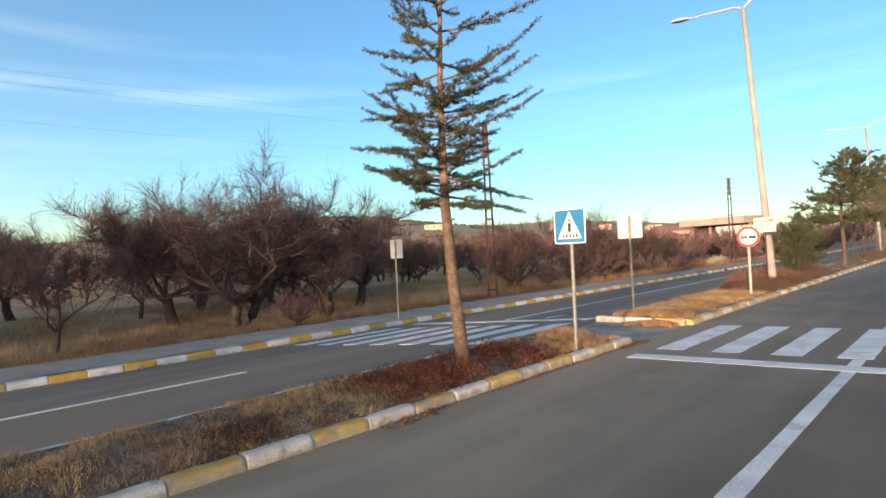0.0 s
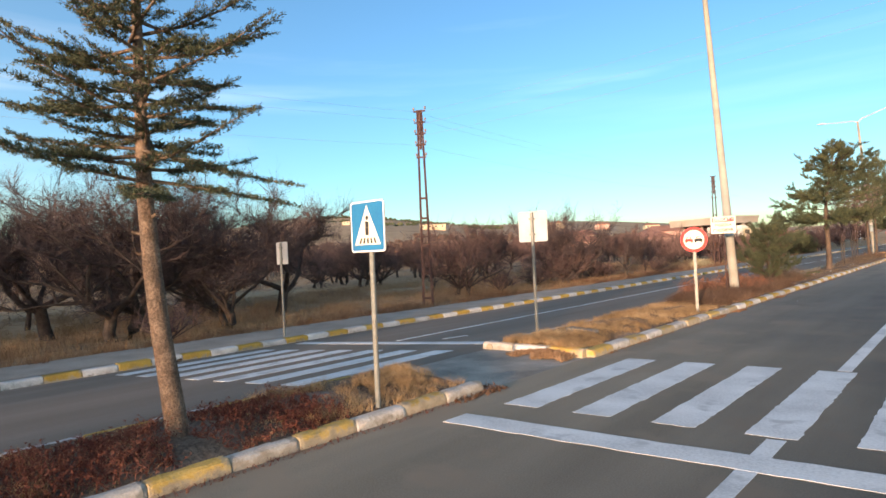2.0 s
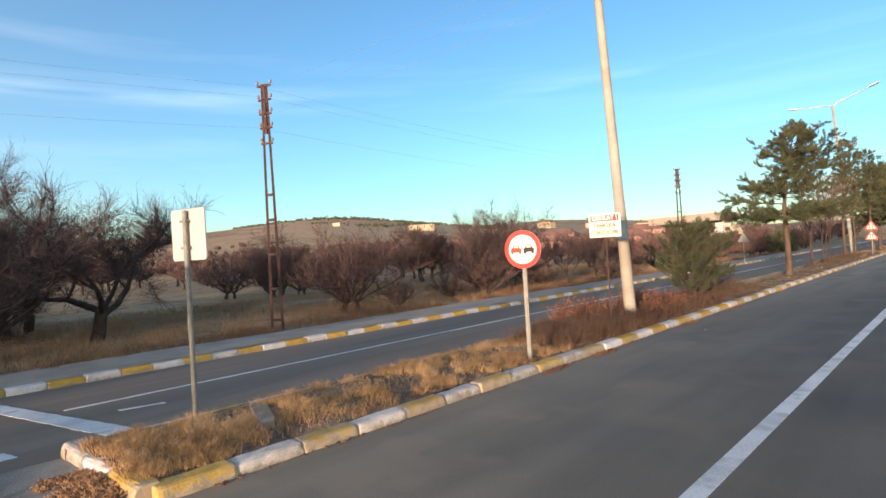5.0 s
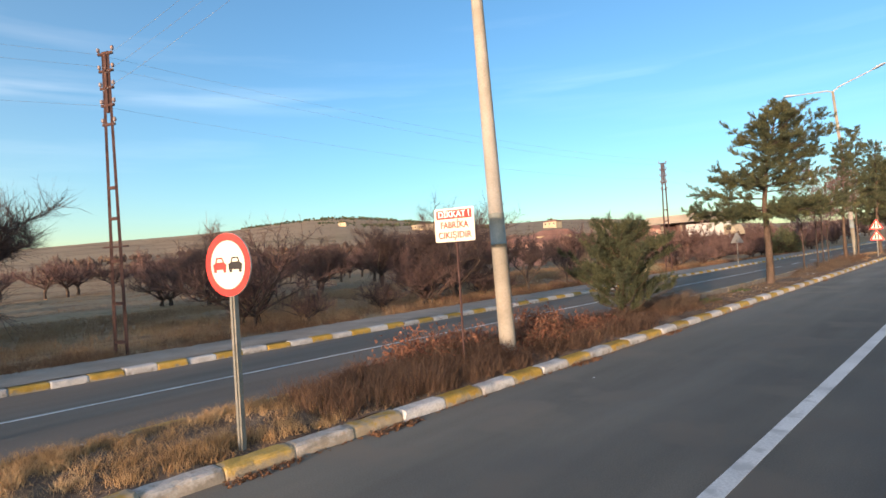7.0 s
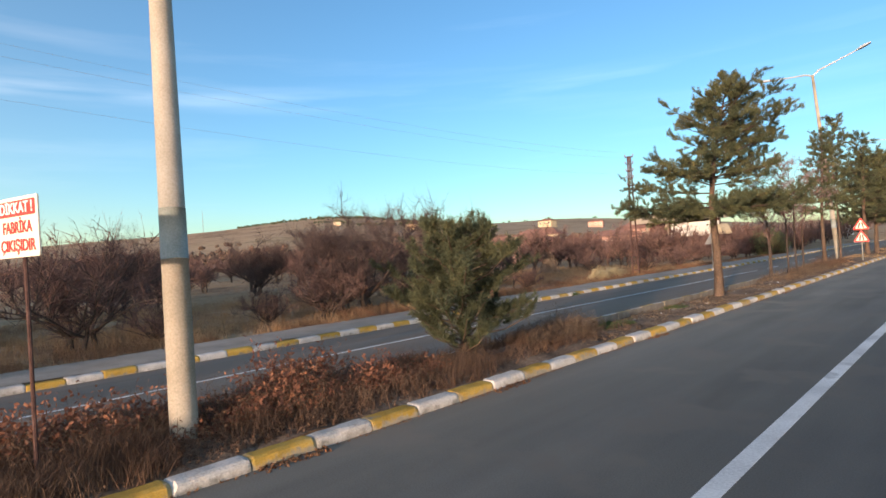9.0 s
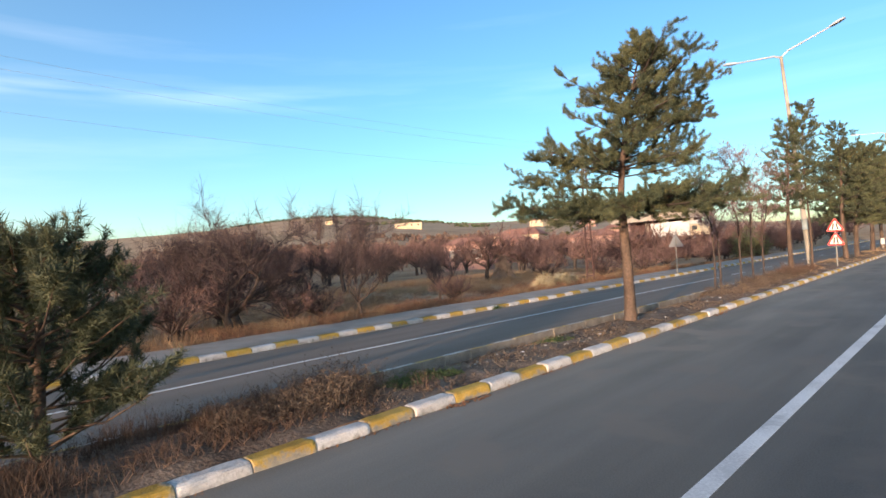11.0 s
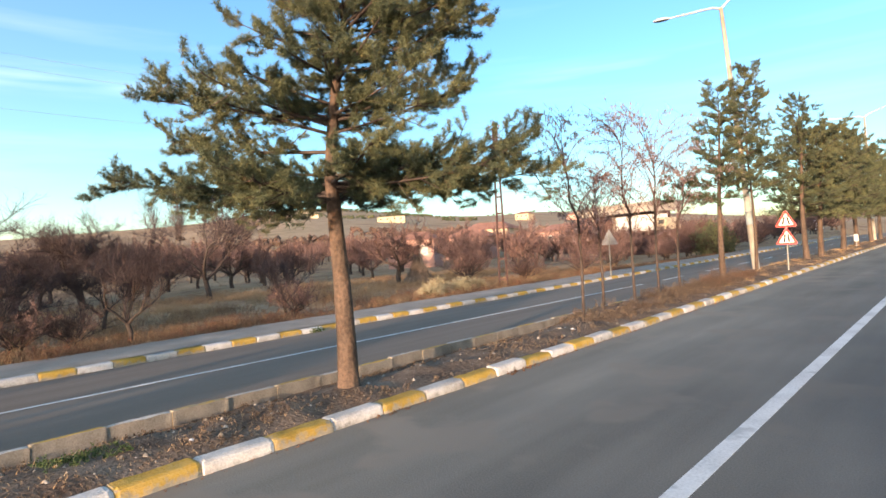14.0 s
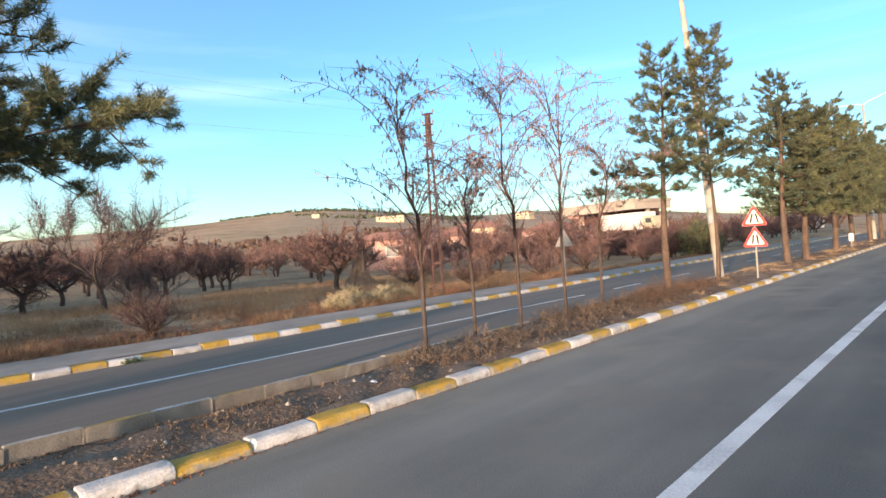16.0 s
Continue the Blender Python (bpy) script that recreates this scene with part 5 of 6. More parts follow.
def lorry():
    """A parked lorry: white box body, cab coloured cream as if sunlit, wheels."""
    t = thing("lorry", "white box lorry with a sun-tinted cab parked before the depot", "lorry", (-33.2, 107.0, -0.4), -18)
    part("cargo_box", Shape().box(3.2, -6.7, 2.55, 9.1, -4.7, 4.35), M["wall_white"], t, "plain white cargo box")
    part("chassis", Shape().box(3.3, -6.5, 2.35, 10.7, -4.9, 2.54), M["rust"], t)
    cab = Shape()
    for x, top in ((9.2, 3.85), (10.3, 3.85), (10.75, 3.1), (10.85, 2.55)):
        cab.v += [(x, -6.7, 2.55), (x, -4.7, 2.55), (x, -4.75, top), (x, -6.65, top)]
    for i in range(3):
        for j in range(4):
            cab.f.append((4 * i + j, 4 * i + (j + 1) % 4, 4 * i + 4 + (j + 1) % 4, 4 * i + 4 + j))
    cab.f.append((3, 2, 1, 0))
    # cream here paints the yellow sunlight onto a white cab
    c = part("cab", cab, M["wall_cream"], t, "cab coloured cream for the sunlight on it")
    part("window", Shape().box(9.5, -6.73, 3.15, 10.2, -6.66, 3.65), M["glass_dark"], c, "dark side window")
    for x in (4.3, 5.2, 9.9):
        for y in (-6.6, -4.8):
            w = part("wheel", Shape().tube([(x, y - 0.11, 2.35), (x, y + 0.11, 2.35)], [0.36, 0.36], 16), M["sign_black"], t, "black tyre")
            part("rim", Shape().tube([(x, y - 0.125, 2.35), (x, y + 0.125, 2.35)], [0.18, 0.18], 12), M["zinc_dull"], w)



def evergreen_bush(place, H, R, seed):
    """A rounded evergreen: a short forked trunk under a crown of many small leaves in clumps."""
    r, rn = random.Random(seed), np.random.RandomState(seed)
    t = thing("evergreen_bush", "large rounded olive-green bush beside the far road", "shrub", place)
    wood, tips, dirs = Shape(), [], []
    for k in range(70):
        a, u = k * 2.4, r.uniform(0.08, 1.0)
        d = Vector((math.cos(a) * R * math.sin(math.pi * min(1, 0.25 + 0.72 * u)), math.sin(a) * R * math.sin(math.pi * min(1, 0.25 + 0.72 * u)), H * u)) * r.uniform(0.75, 1.08)
        wood.tube([(0, 0, -0.15), d * 0.45, d], [0.05, 0.025, 0.008], 4, caps=False)
        for _ in range(16):
            c = d * r.uniform(0.7, 1.02) + Vector((r.gauss(0, 0.2), r.gauss(0, 0.2), r.gauss(0, 0.16)))
            tips.append(c)
            dirs.append(Vector((r.gauss(0, 0.5), r.gauss(0, 0.5), 0.5)))
    part("trunk", wood, M["bark_dark"], t, smooth=True)
    part("foliage", needles(rn, tips, dirs, 12, 0.16, 0.03, 1.6), M["needle_pine"], t)


depot()
lorry()
evergreen_bush((-16.9, 86.2, field_height(-16.9, 86.2)), 3.0, 1.9, 5)
evergreen_bush((-17.6, 88.6, field_height(-17.6, 88.6)), 2.4, 1.5, 6)
t = thing("roadside_board", "tall white signboard far along the opposite road", "sign", (-17.5, 134.0, -0.2), 0)
part("panel", Shape().plate(rounded(1.1, 1.7, 0.05, 1.9), 0.0, -0.05), M["sign_white"], t)
for x in (-0.4, 0.4):
    part("post", Shape().box(x - 0.04, 0.0, -0.2, x + 0.04, 0.08, 2.5), M["galvanised"], t)
t = thing("marker_board", "small white marker board low in the median", "road sign", (-5.9, 79.0, 0.1), 0)
part("panel", Shape().plate(rounded(0.24, 0.45, 0.03, 0.62), 0.0, -0.02), M["sign_back"], t)
part("post", Shape().box(-0.025, 0.0, -0.2, 0.025, 0.05, 0.85), M["galvanised"], t)
house("cottage", (-44.8, 78.0, 0.0), 30, (5, 4, 2.6), "small pink-walled cottage among bare trees", "wall_pink", "roof_tile", 2)
house("cottage", (-52.0, 96.0, 0.1), 10, (6, 4.5, 2.7), "small pink-walled cottage among bare trees", "wall_pink", "roof_tile", 3)
house("cottage", (-47.0, 112.0, 0.2), -20, (8, 5, 2.8), "long pink house with a tiled roof behind the orchard", "wall_pink", "roof_tile", 3)
house("cottage", (-66.0, 118.0, 0.9), 15, (9, 6, 3.4), "pale house with a tiled roof behind the orchard", "wall_cream", "roof_tile", 3)
house("cottage", (-60.0, 150.0, 1.4), 40, (10, 7, 3.4), "pink house with a tiled roof behind the orchard", "wall_pink", "roof_tile", 3)
x, y, h = on_hill(45.4, 330)
house("hill_house", (x, y, h + 0.6), 40, (15, 7, 2.3), "pale cream house standing on the hillside", "wall_cream", "roof_slab", 4, True)
x, y, h = on_hill(53.5, 520)
house("hill_house", (x, y, h + 0.5), 30, (7, 5, 2.4), "small cream house on the hillside", "wall_cream", "roof_slab", 2, True)
for k, (az, r) in enumerate(((33, 350), (28.5, 370), (24, 390))):
    x, y, h = on_hill(az, r)
    house("village_house", (x, y, h + 0.5), 20 * k, (9, 6, 2.8), "village house with a red tiled roof below the hill", "wall_pink" if k % 2 else "wall_cream", "roof_tile", 3)
x, y, h = on_hill(66, 900)
s = Shape().tube([(0, 0, -2), (0, 0, 34)], [0.5, 0.15], 5)
m = part("radio_mast", s, M["cable"])
m.matrix_world = pose(x, y, h)
tagged(m, "thin radio mast on the bare ridge", "mast")


# ---- woods on the ridge ----
def clumps(name, spots, label, lo, hi, mat="woods_dark"):
    r = random.Random(77)
    s = Shape()
    for x, y, h in spots:
        R = r.uniform(lo, hi)
        for k in range(5):
            cx, cy, cz = x + r.gauss(0, R * 0.5), y + r.gauss(0, R * 0.5), h + R * r.uniform(0.3, 1.1)
            q = R * r.uniform(0.35, 0.65)
            ring = [(cx + q * math.cos(a) * r.uniform(0.7, 1.2), cy + q * math.sin(a) * r.uniform(0.7, 1.2), cz + r.gauss(0, q * 0.25)) for a in [i * 1.2566 for i in range(5)]]
            s.add(ring + [(cx + r.gauss(0, q * 0.2), cy, cz + q * r.uniform(0.8, 1.5)), (cx, cy, cz - q)], [(i, (i + 1) % 5, 5) for i in range(5)] + [((i + 1) % 5, i, 6) for i in range(5)])
    tagged(part(name, s, M[mat]), label, "woods", kind="stuff")


r = random.Random(8)
spots = []
for k in range(380):
    az, d = r.uniform(43, 63), r.gauss(850, 18)
    spots.append(on_hill(az, d))
for k in range(170):
    az = r.uniform(38, 56)
    spots.append(on_hill(az, 560 + 90 * math.sin(az * 0.6) + r.gauss(0, 25)))
for k in range(22):
    spots.append(on_hill(r.uniform(20, 45), r.gauss(840, 40)))
clumps("ridge_woods", spots, "belt of small dark conifers along the ridge", 0.9, 2.0)
spots = []
for k in range(900):
    az, d = r.uniform(18, 78), r.uniform(120, 230)
    x, y, h = on_hill(az, d)
    if noise.noise((x * 0.02, y * 0.02, 6.0)) > -0.12 + (d - 125) / 700:
        spots.append((x, y, h))
clumps("slope_scrub", spots, "bare brown scrub and orchard crowns over the lower slope", 0.7, 1.4, "scrub")


# ---- grass and brush ----
def scatter(rng, n, x0, x1, y0, y1, height, keep=None):
    p = np.stack([rng.uniform(x0, x1, n), rng.uniform(y0, y1, n)], 1)
    return [(x, y, height(x, y) - 0.015) for x, y in p if keep is None or keep(x, y)]


def patchy(scale, cut, seed):
    return lambda x, y: noise.noise((x * scale, y * scale, seed)) > cut


g = np.random.RandomState(21)
def tussocks(n, x0, x1, y0, y1, height, keep, per, radius):
    """Roots of grass gathered in tufts."""
    out = []
    for x, y, z in scatter(g, n, x0, x1, y0, y1, height, keep):
        k = int(per * g.uniform(0.4, 1.3))
        a, q = g.uniform(0, 6.28, k), radius * np.sqrt(g.uniform(0, 1, k))
        for u, v in zip(x + q * np.cos(a), y + q * np.sin(a)):
            if -6.82 < u < -5.12 or u < -15.62:
                out.append((u, v, height(u, v) - 0.012))
    return out


thin = scatter(g, 16000, -6.8, -5.15, 0.0, 10.3, median_height, patchy(0.9, -0.2, 5)) + scatter(g, 14000, -6.8, -5.15, 13.2, 21.5, median_height, patchy(0.8, -0.2, 7)) \
    + scatter(g, 7000, -6.8, -5.2, 30, 54, median_height, patchy(0.6, 0.1, 12)) + scatter(g, 12000, -6.8, -5.2, 54, 100, median_height, patchy(0.5, -0.1, 5))
tagged(part("short_grass", blades(g, thin, 0.02, 0.07, 0.0032, 1.8), M["dry_grass"]), "short matted dry grass on the median soil", "grass", kind="stuff")
tufts = tussocks(190, -6.75, -5.2, 0.0, 6.0, median_height, patchy(0.8, -0.25, 5), 70, 0.13) + tussocks(125, -6.75, -5.15, 8.2, 10.4, median_height, patchy(0.9, -0.3, 2), 110, 0.13) \
    + tussocks(90, -6.65, -5.2, 13.1, 14.3, median_height, None, 130, 0.13) + tussocks(330, -6.75, -5.2, 13.2, 21.5, median_height, patchy(0.7, -0.2, 7), 100, 0.13) + tussocks(120, -6.75, -5.2, 54, 90, median_height, patchy(0.5, -0.05, 5), 60, 0.15)
tagged(part("dry_grass", blades(g, tufts, 0.05, 0.15, 0.0028, 1.35), M["dry_grass"]), "golden dry grass tufts on the median", "grass", kind="stuff")
field = scatter(g, 60000, -34, -15.95, 1, 66, field_height, patchy(0.33, -0.2, 3)) + scatter(g, 30000, -80, -32, 5, 125, field_height, patchy(0.15, -0.1, 3))
tagged(part("field_grass", blades(g, field, 0.06, 0.25, 0.009, 1.1), M["field_grass"]), "dry brown and olive grass over the field", "grass", kind="stuff")
rank = tussocks(2700, -30, -16.2, 2, 70, field_height, patchy(0.25, -0.2, 13), 40, 0.4)
tagged(part("straw_grass", blades(g, rank, 0.12, 0.46, 0.006, 0.95), M["field_grass"]), "rank straw-coloured grass in loose tufts", "grass", kind="stuff")
verge = tussocks(1300, -17.3, -15.8, 0, 90, lambda x, y: field_height(x, y) if x < -15.95 else -0.24, patchy(0.5, -0.25, 9), 40, 0.22)
tagged(part("verge_grass", blades(g, verge, 0.06, 0.22, 0.005, 1.1), M["verge"]), "taller rusty grass along the far pavement", "grass", kind="stuff")


def brush_patch(name, seed, n, x0, x1, y0, y1, height, mat, label, size, leaf=None, keep=None, rise=None, leaf_size=1.0):
    """Tangled stems that fork and bend, with small dry leaves."""
    r = random.Random(seed)
    s, lv = Shape(), Shape()
    for _ in range(n):
        x, y = r.uniform(x0, x1), r.uniform(y0, y1)
        if keep and not keep(x, y):
            continue
        p = Vector((x, y, height(x, y) - 0.02))
        d = Vector((r.gauss(0, 0.5), r.gauss(0, 0.5), r.uniform(0.35, 1.2))).normalized()
        L = size * r.uniform(0.5, 1.15) * (0.62 + 0.75 * max(-0.5, noise.noise((x * 1.6, y * 1.1, seed))))
        if rise:
            L *= rise(x, y)
        q = p + d * L * 0.5
        e = q + (d + Vector((r.gauss(0, 0.5), r.gauss(0, 0.5), r.gauss(0, 0.3)))).normalized() * L * 0.5
        s.strip([p, q, e], [0.0036, 0.0026], d.cross(Vector((r.gauss(0, 1), r.gauss(0, 1), 0.2))))
        for _ in range(3):
            o = p.lerp(e, r.uniform(0.3, 0.95))
            o2 = o + Vector((r.gauss(0, 0.5), r.gauss(0, 0.5), r.gauss(0.25, 0.4))) * L * 0.4
            s.strip([o, o2], [0.0024], Vector((r.gauss(0, 1), r.gauss(0, 1), 0.2)))
            if leaf:
                for _ in range(3):
                    c = o.lerp(o2, r.random())
                    a = Vector((r.gauss(0, 1), r.gauss(0, 1), r.gauss(0, 1))).normalized() * 0.017 * leaf_size
                    b = Vector((r.gauss(0, 1), r.gauss(0, 1), r.gauss(0, 1))).normalized() * 0.008 * leaf_size
                    lv.add([c, c + a * 0.6 + b, c + a * 1.4, c + a * 0.6 - b], [(0, 1, 2, 3)])
    ob = thing(name, label, "brush", kind="stuff")
    part("stems", s, M[mat], ob)
    if leaf and lv.v:
        part("leaves", lv, M[leaf], ob)


brush_patch("red_brush", 1, 3000, -6.8, -5.15, 5.0, 8.6, median_height, "red_brush", "dark red cut branches heaped round the cedar", 0.29, "red_brush", keep=patchy(1.2, -0.4, 31))
brush_patch("low_shrub", 11, 700, -5.75, -5.2, 2.9, 4.2, median_height, "brush", "low brown bushy weeds behind the kerb", 0.26, "brush", keep=patchy(1.7, -0.2, 4))


def back_of_strip(x, y):
    """Weeds stand low beside the near kerb and tall along the far side of the strip."""
    return min(1.0, max(0.28, (-5.15 - x) / 0.95)) * min(1.0, max(0.35, (y - 19.6) / 2.2)) * min(1.0, max(0.35, (28.2 - y) / 2.0))


def leafy(x, y):
    return x < -5.75 and y > 21.3 and noise.noise((x * 1.1, y * 0.9, 44.0)) > -0.12


brush_patch("median_brush", 2, 5200, -6.75, -5.2, 20.3, 27.4, median_height, "brush", "grey-brown dry weeds matted round the lamp post", 0.6, "brush", rise=back_of_strip)
brush_patch("oak_scrub", 22, 2600, -6.75, -5.75, 21.2, 27.2, median_height, "brush", "waist-high scrub hung with russet dead leaves", 0.74, "dead_leaf", leafy, back_of_strip, 2.3)
tall = tussocks(300, -6.7, -5.2, 19.9, 23.4, median_height, patchy(0.8, -0.35, 6), 70, 0.2) + tussocks(170, -6.7, -5.15, 23.0, 27.6, median_height, patchy(0.8, -0.2, 6), 60, 0.2)
tagged(part("brush_grass", blades(g, tall, 0.1, 0.36, 0.0028, 1.1), M["brush"]), "tangled brown dry grass among the brush", "grass", kind="stuff")
low = tussocks(120, -6.7, -5.3, 27.2, 32.0, median_height, patchy(0.8, -0.2, 6), 50, 0.18)
tagged(part("brush_grass", blades(g, low, 0.12, 0.36, 0.0026, 0.8), M["brush"]), "lower brown dry grass under the young pine", "grass", kind="stuff")
brush_patch("median_brush", 12, 1500, -6.7, -5.6, 22.0, 26.4, median_height, "brush", "tall tangled brown weeds round the lamp post", 0.8, "dead_leaf", patchy(0.9, 0.12, 5), back_of_strip, 1.6)
brush_patch("median_brush", 3, 2600, -6.75, -5.35, 26.8, 31.0, median_height, "brush", "low rust-brown dry brush under the young pine", 0.34)
brush_patch("median_brush", 13, 1300, -6.7, -5.6, 51.5, 56.0, median_height, "brush", "dark dry weeds round the slim pine", 0.6, "brush", patchy(0.8, -0.1, 8))
brush_patch("median_brush", 4, 2600, -6.8, -5.45, 45.0, 54.0, median_height, "dead_weed", "low dry weeds round the saplings", 0.34, "dead_weed", patchy(0.7, -0.25, 14))
brush_patch("roadside_brush", 5, 8000, -18.2, -15.9, 12, 68, field_height, "brush", "rusty dry weeds along the far pavement", 0.55, "orange_leaf", patchy(0.4, -0.05, 8))
brush_patch("dead_weeds", 16, 5200, -6.78, -5.15, 30.5, 53.5, median_height, "dead_weed", "matted dead weeds over the bare soil", 0.1, "dead_weed", patchy(1.1, -0.15, 18))
brush_patch("dead_weeds", 17, 2200, -6.78, -5.15, 0, 6, median_height, "dead_weed", "matted grey dead weeds among the grass", 0.11, "dead_weed", patchy(1.0, -0.1, 28))
brush_patch("leaf_litter", 6, 700, -5.08, -4.86, 5.2, 9.9, lambda x, y: 0.02, "red_brush", "dead red needles drifted against the kerb", 0.06)
for k, (x, y, n) in enumerate(((-4.84, 18.75, 90), (-4.82, 20.3, 130), (-4.83, 24.2, 110), (-4.84, 27.4, 90), (-4.84, 32.0, 80), (-4.88, 4.9, 70), (-4.86, 41.0, 60))):
    brush_patch("leaf_litter", 70 + k, n, x - 0.06, x + 0.1, y - 0.35, y + 0.35, lambda x, y: 0.01, "red_brush", "dead reddish leaves gathered in the gutter", 0.06, "orange_leaf")
brush_patch("leaf_litter", 8, 260, -5.3, -4.8, 9.85, 10.75, lambda x, y: 0.01, "brush", "dead leaves drifted round the island's rounded end", 0.08, "orange_leaf")
brush_patch("leaf_litter", 7, 1500, -6.25, -5.12, 12.5, 12.98, lambda x, y: 0.01 + 0.09 * max(0.0, (y - 12.5) / 0.48) * math.sin(math.pi * (x + 6.3) / 1.3), "dry_grass", "pale brown dead leaves heaped against the island's end", 0.1, "pale_leaf", lambda x, y: y > 12.62 + 0.3 * noise.noise((x * 4, 3, 1)), leaf_size=0.95)


def straw_pile():
    r = random.Random(9)
    s = Shape()
    for cx, cy, R, top in ((0.1, -1.5, 0.7, 0.75), (-0.2, -0.5, 0.85, 0.95), (0.15, 0.5, 0.7, 0.7), (-0.1, 1.3, 0.75, 0.85), (0.0, 2.2, 0.6, 0.6)):
        for _ in range(420):
            a, q = r.uniform(0, 6.28), R * math.sqrt(r.random())
            h = top * (1 - (q / R) ** 2) * r.uniform(0.1, 0.8)
            p = Vector((cx + 0.6 * q * math.cos(a), cy + 0.6 * q * math.sin(a), h))
            d = Vector((math.cos(a) * q / R + r.gauss(0, 0.45), math.sin(a) * q / R + r.gauss(0, 0.45), r.uniform(0.05, 0.9))).normalized() * r.uniform(0.2, 0.45)
            s.tube([p, p + d * 0.6, p + d + Vector((0, 0, -0.07))], [0.011, 0.009, 0.003], 3, caps=False)
    ob = part("straw_heap", s, M["straw"])
    ob.matrix_world = pose(-17.1, 52.9, -0.33, 0, 0, 8)
    tagged(ob, "heap of pale cut straw beside the pavement", "straw heap", kind="stuff")
    s = Shape()
    for _ in range(900):
        a = r.uniform(0, 6.28)
        q = r.random()
        p = Vector((math.cos(a) * q * 1.0, math.sin(a) * q * 1.0, 0))
        s.tube([p, p * 0.5 + Vector((r.gauss(0, 0.1), r.gauss(0, 0.1), r.uniform(0.5, 1.9) * (1.1 - q)))], [0.02, 0.006], 3, caps=False)
    ob = part("branch_heap", s, M["twig_pale"])
    ob.matrix_world = pose(-25.2, 59.0, field_height(-25.2, 59.0)) @ Matrix.Diagonal((1.2, 1.2, 1.35, 1))
    tagged(ob, "grey heap of piled cut branches", "branch pile", kind="stuff")


straw_pile()
s = Shape().tube([(0, 0, -0.3), (0.01, 0, 0.6), (0.02, 0.01, 1.25)], [0.055, 0.05, 0.045], 8)
ob = part("fence_post", s, M["wood_grey"])
ob.matrix_world = pose(-19.35, 32.5, field_height(-19.35, 32.5), 2, 1, 0)
tagged(ob, "short weathered wooden post in the field", "post")

# ---- stones and litter on the bare soil ----
stone = Shape()
r = random.Random(12)
stone.add([(0.5, 0, 0), (0.1, 0.42, 0.05), (-0.45, 0.2, 0), (-0.35, -0.35, 0.02), (0.2, -0.45, 0), (0.1, 0.05, 0.42), (-0.1, -0.1, 0.38), (0, 0, -0.2)],
          [(0, 1, 5), (1, 2, 5), (2, 6, 5), (2, 3, 6), (3, 4, 6), (4, 0, 5), (4, 5, 6), (1, 0, 7), (2, 1, 7), (3, 2, 7), (4, 3, 7), (0, 4, 7)])
stones = Shape()
for _ in range(420):
    x, y = r.uniform(-6.75, -5.3), r.uniform(30, 52)
    k = 0.02 + 0.07 * r.random() ** 4
    a = r.uniform(0, 6.28)
    zz = median_height(x, y)
    stones.add([(x + k * (vx * math.cos(a) - vy * math.sin(a)), y + k * (vx * math.sin(a) + vy * math.cos(a)), zz + k * vz) for vx, vy, vz in stone.v], stone.f)
tagged(part("rubble", stones, M["stone"]), "loose stones and clods on the bare median soil", "rubble", kind="stuff")
M["plaster"] = material("plaster", [(0.22, 0.195, 0.165), (0.3, 0.27, 0.235), (0.38, 0.35, 0.31)], 9, 50, 0.9, 0.4)
pale = Shape()
for _ in range(95):
    x, y = -5.98 + r.gauss(0, 0.34), r.uniform(33, 46)
    if not -6.75 < x < -5.3:
        continue
    k = 0.018 + 0.06 * r.random() ** 3
    a = r.uniform(0, 6.28)
    zz = median_height(x, y)
    pale.add([(x + k * (vx * math.cos(a) - vy * math.sin(a)), y + k * (vx * math.sin(a) + vy * math.cos(a)), zz + k * vz) for vx, vy, vz in stone.v], stone.f)
tagged(part("rubble", pale, M["plaster"]), "pale broken bits of plaster and stone on the soil", "rubble", kind="stuff")
# a broken concrete beam lying in the grass, a stone by the far kerb
s = Shape()
for x, w, h in ((-0.42, 0.085, 0.075), (-0.36, 0.095, 0.085), (0.0, 0.1, 0.08), (0.34, 0.09, 0.085), (0.41, 0.07, 0.06)):
    s.v += [(x, -w, -0.03), (x, w, -0.03), (x, w * 0.9, h), (x, -w * 0.85, h * 0.95)]
for i in range(4):
    for j in range(4):
        s.f.append((4 * i + j, 4 * i + (j + 1) % 4, 4 * i + 4 + (j + 1) % 4, 4 * i + 4 + j))
s.f += [(3, 2, 1, 0), (16, 17, 18, 19)]
ob = part("concrete_beam", s, M["concrete"])
ob.matrix_world = pose(-5.95, 14.62, median_height(-5.95, 14.62), 0, 0, -22)
tagged(ob, "short broken concrete beam half buried in dry grass", "concrete beam")
ob = part("stone", Shape().add([(v[0] * 0.2, v[1] * 0.13, v[2] * 0.16) for v in stone.v], stone.f), M["stone"])
ob.matrix_world = pose(-13.62, 5.25, -0.37, 0, 0, 35)
tagged(ob, "brown stone lying against the far kerb", "stone")
for x, y, k in ((-5.75, 43.9, 0.08), (-5.6, 36.7, 0.06), (-5.9, 34.6, 0.05), (-4.2, 23.3, 0.025)):
    me = Shape().add([(0.5, 0, 0), (0.1, 0.5, 0.1), (-0.5, 0.2, 0), (-0.3, -0.4, 0.05), (0.3, -0.4, 0.15), (0, 0, 0.3)], [(0, 1, 5), (1, 2, 5), (2, 3, 5), (3, 4, 5), (4, 0, 5), (4, 3, 2, 1, 0)])
    ob = part("litter", me, M["litter"])
    ob.matrix_world = pose(x, y, median_height(x, y) if x < -5 else 0.0, 0, 0, 40 * k) @ Matrix.Diagonal((k * 2, k, k, 1))
    tagged(ob, "crumpled scrap of white litter on the soil", "litter")
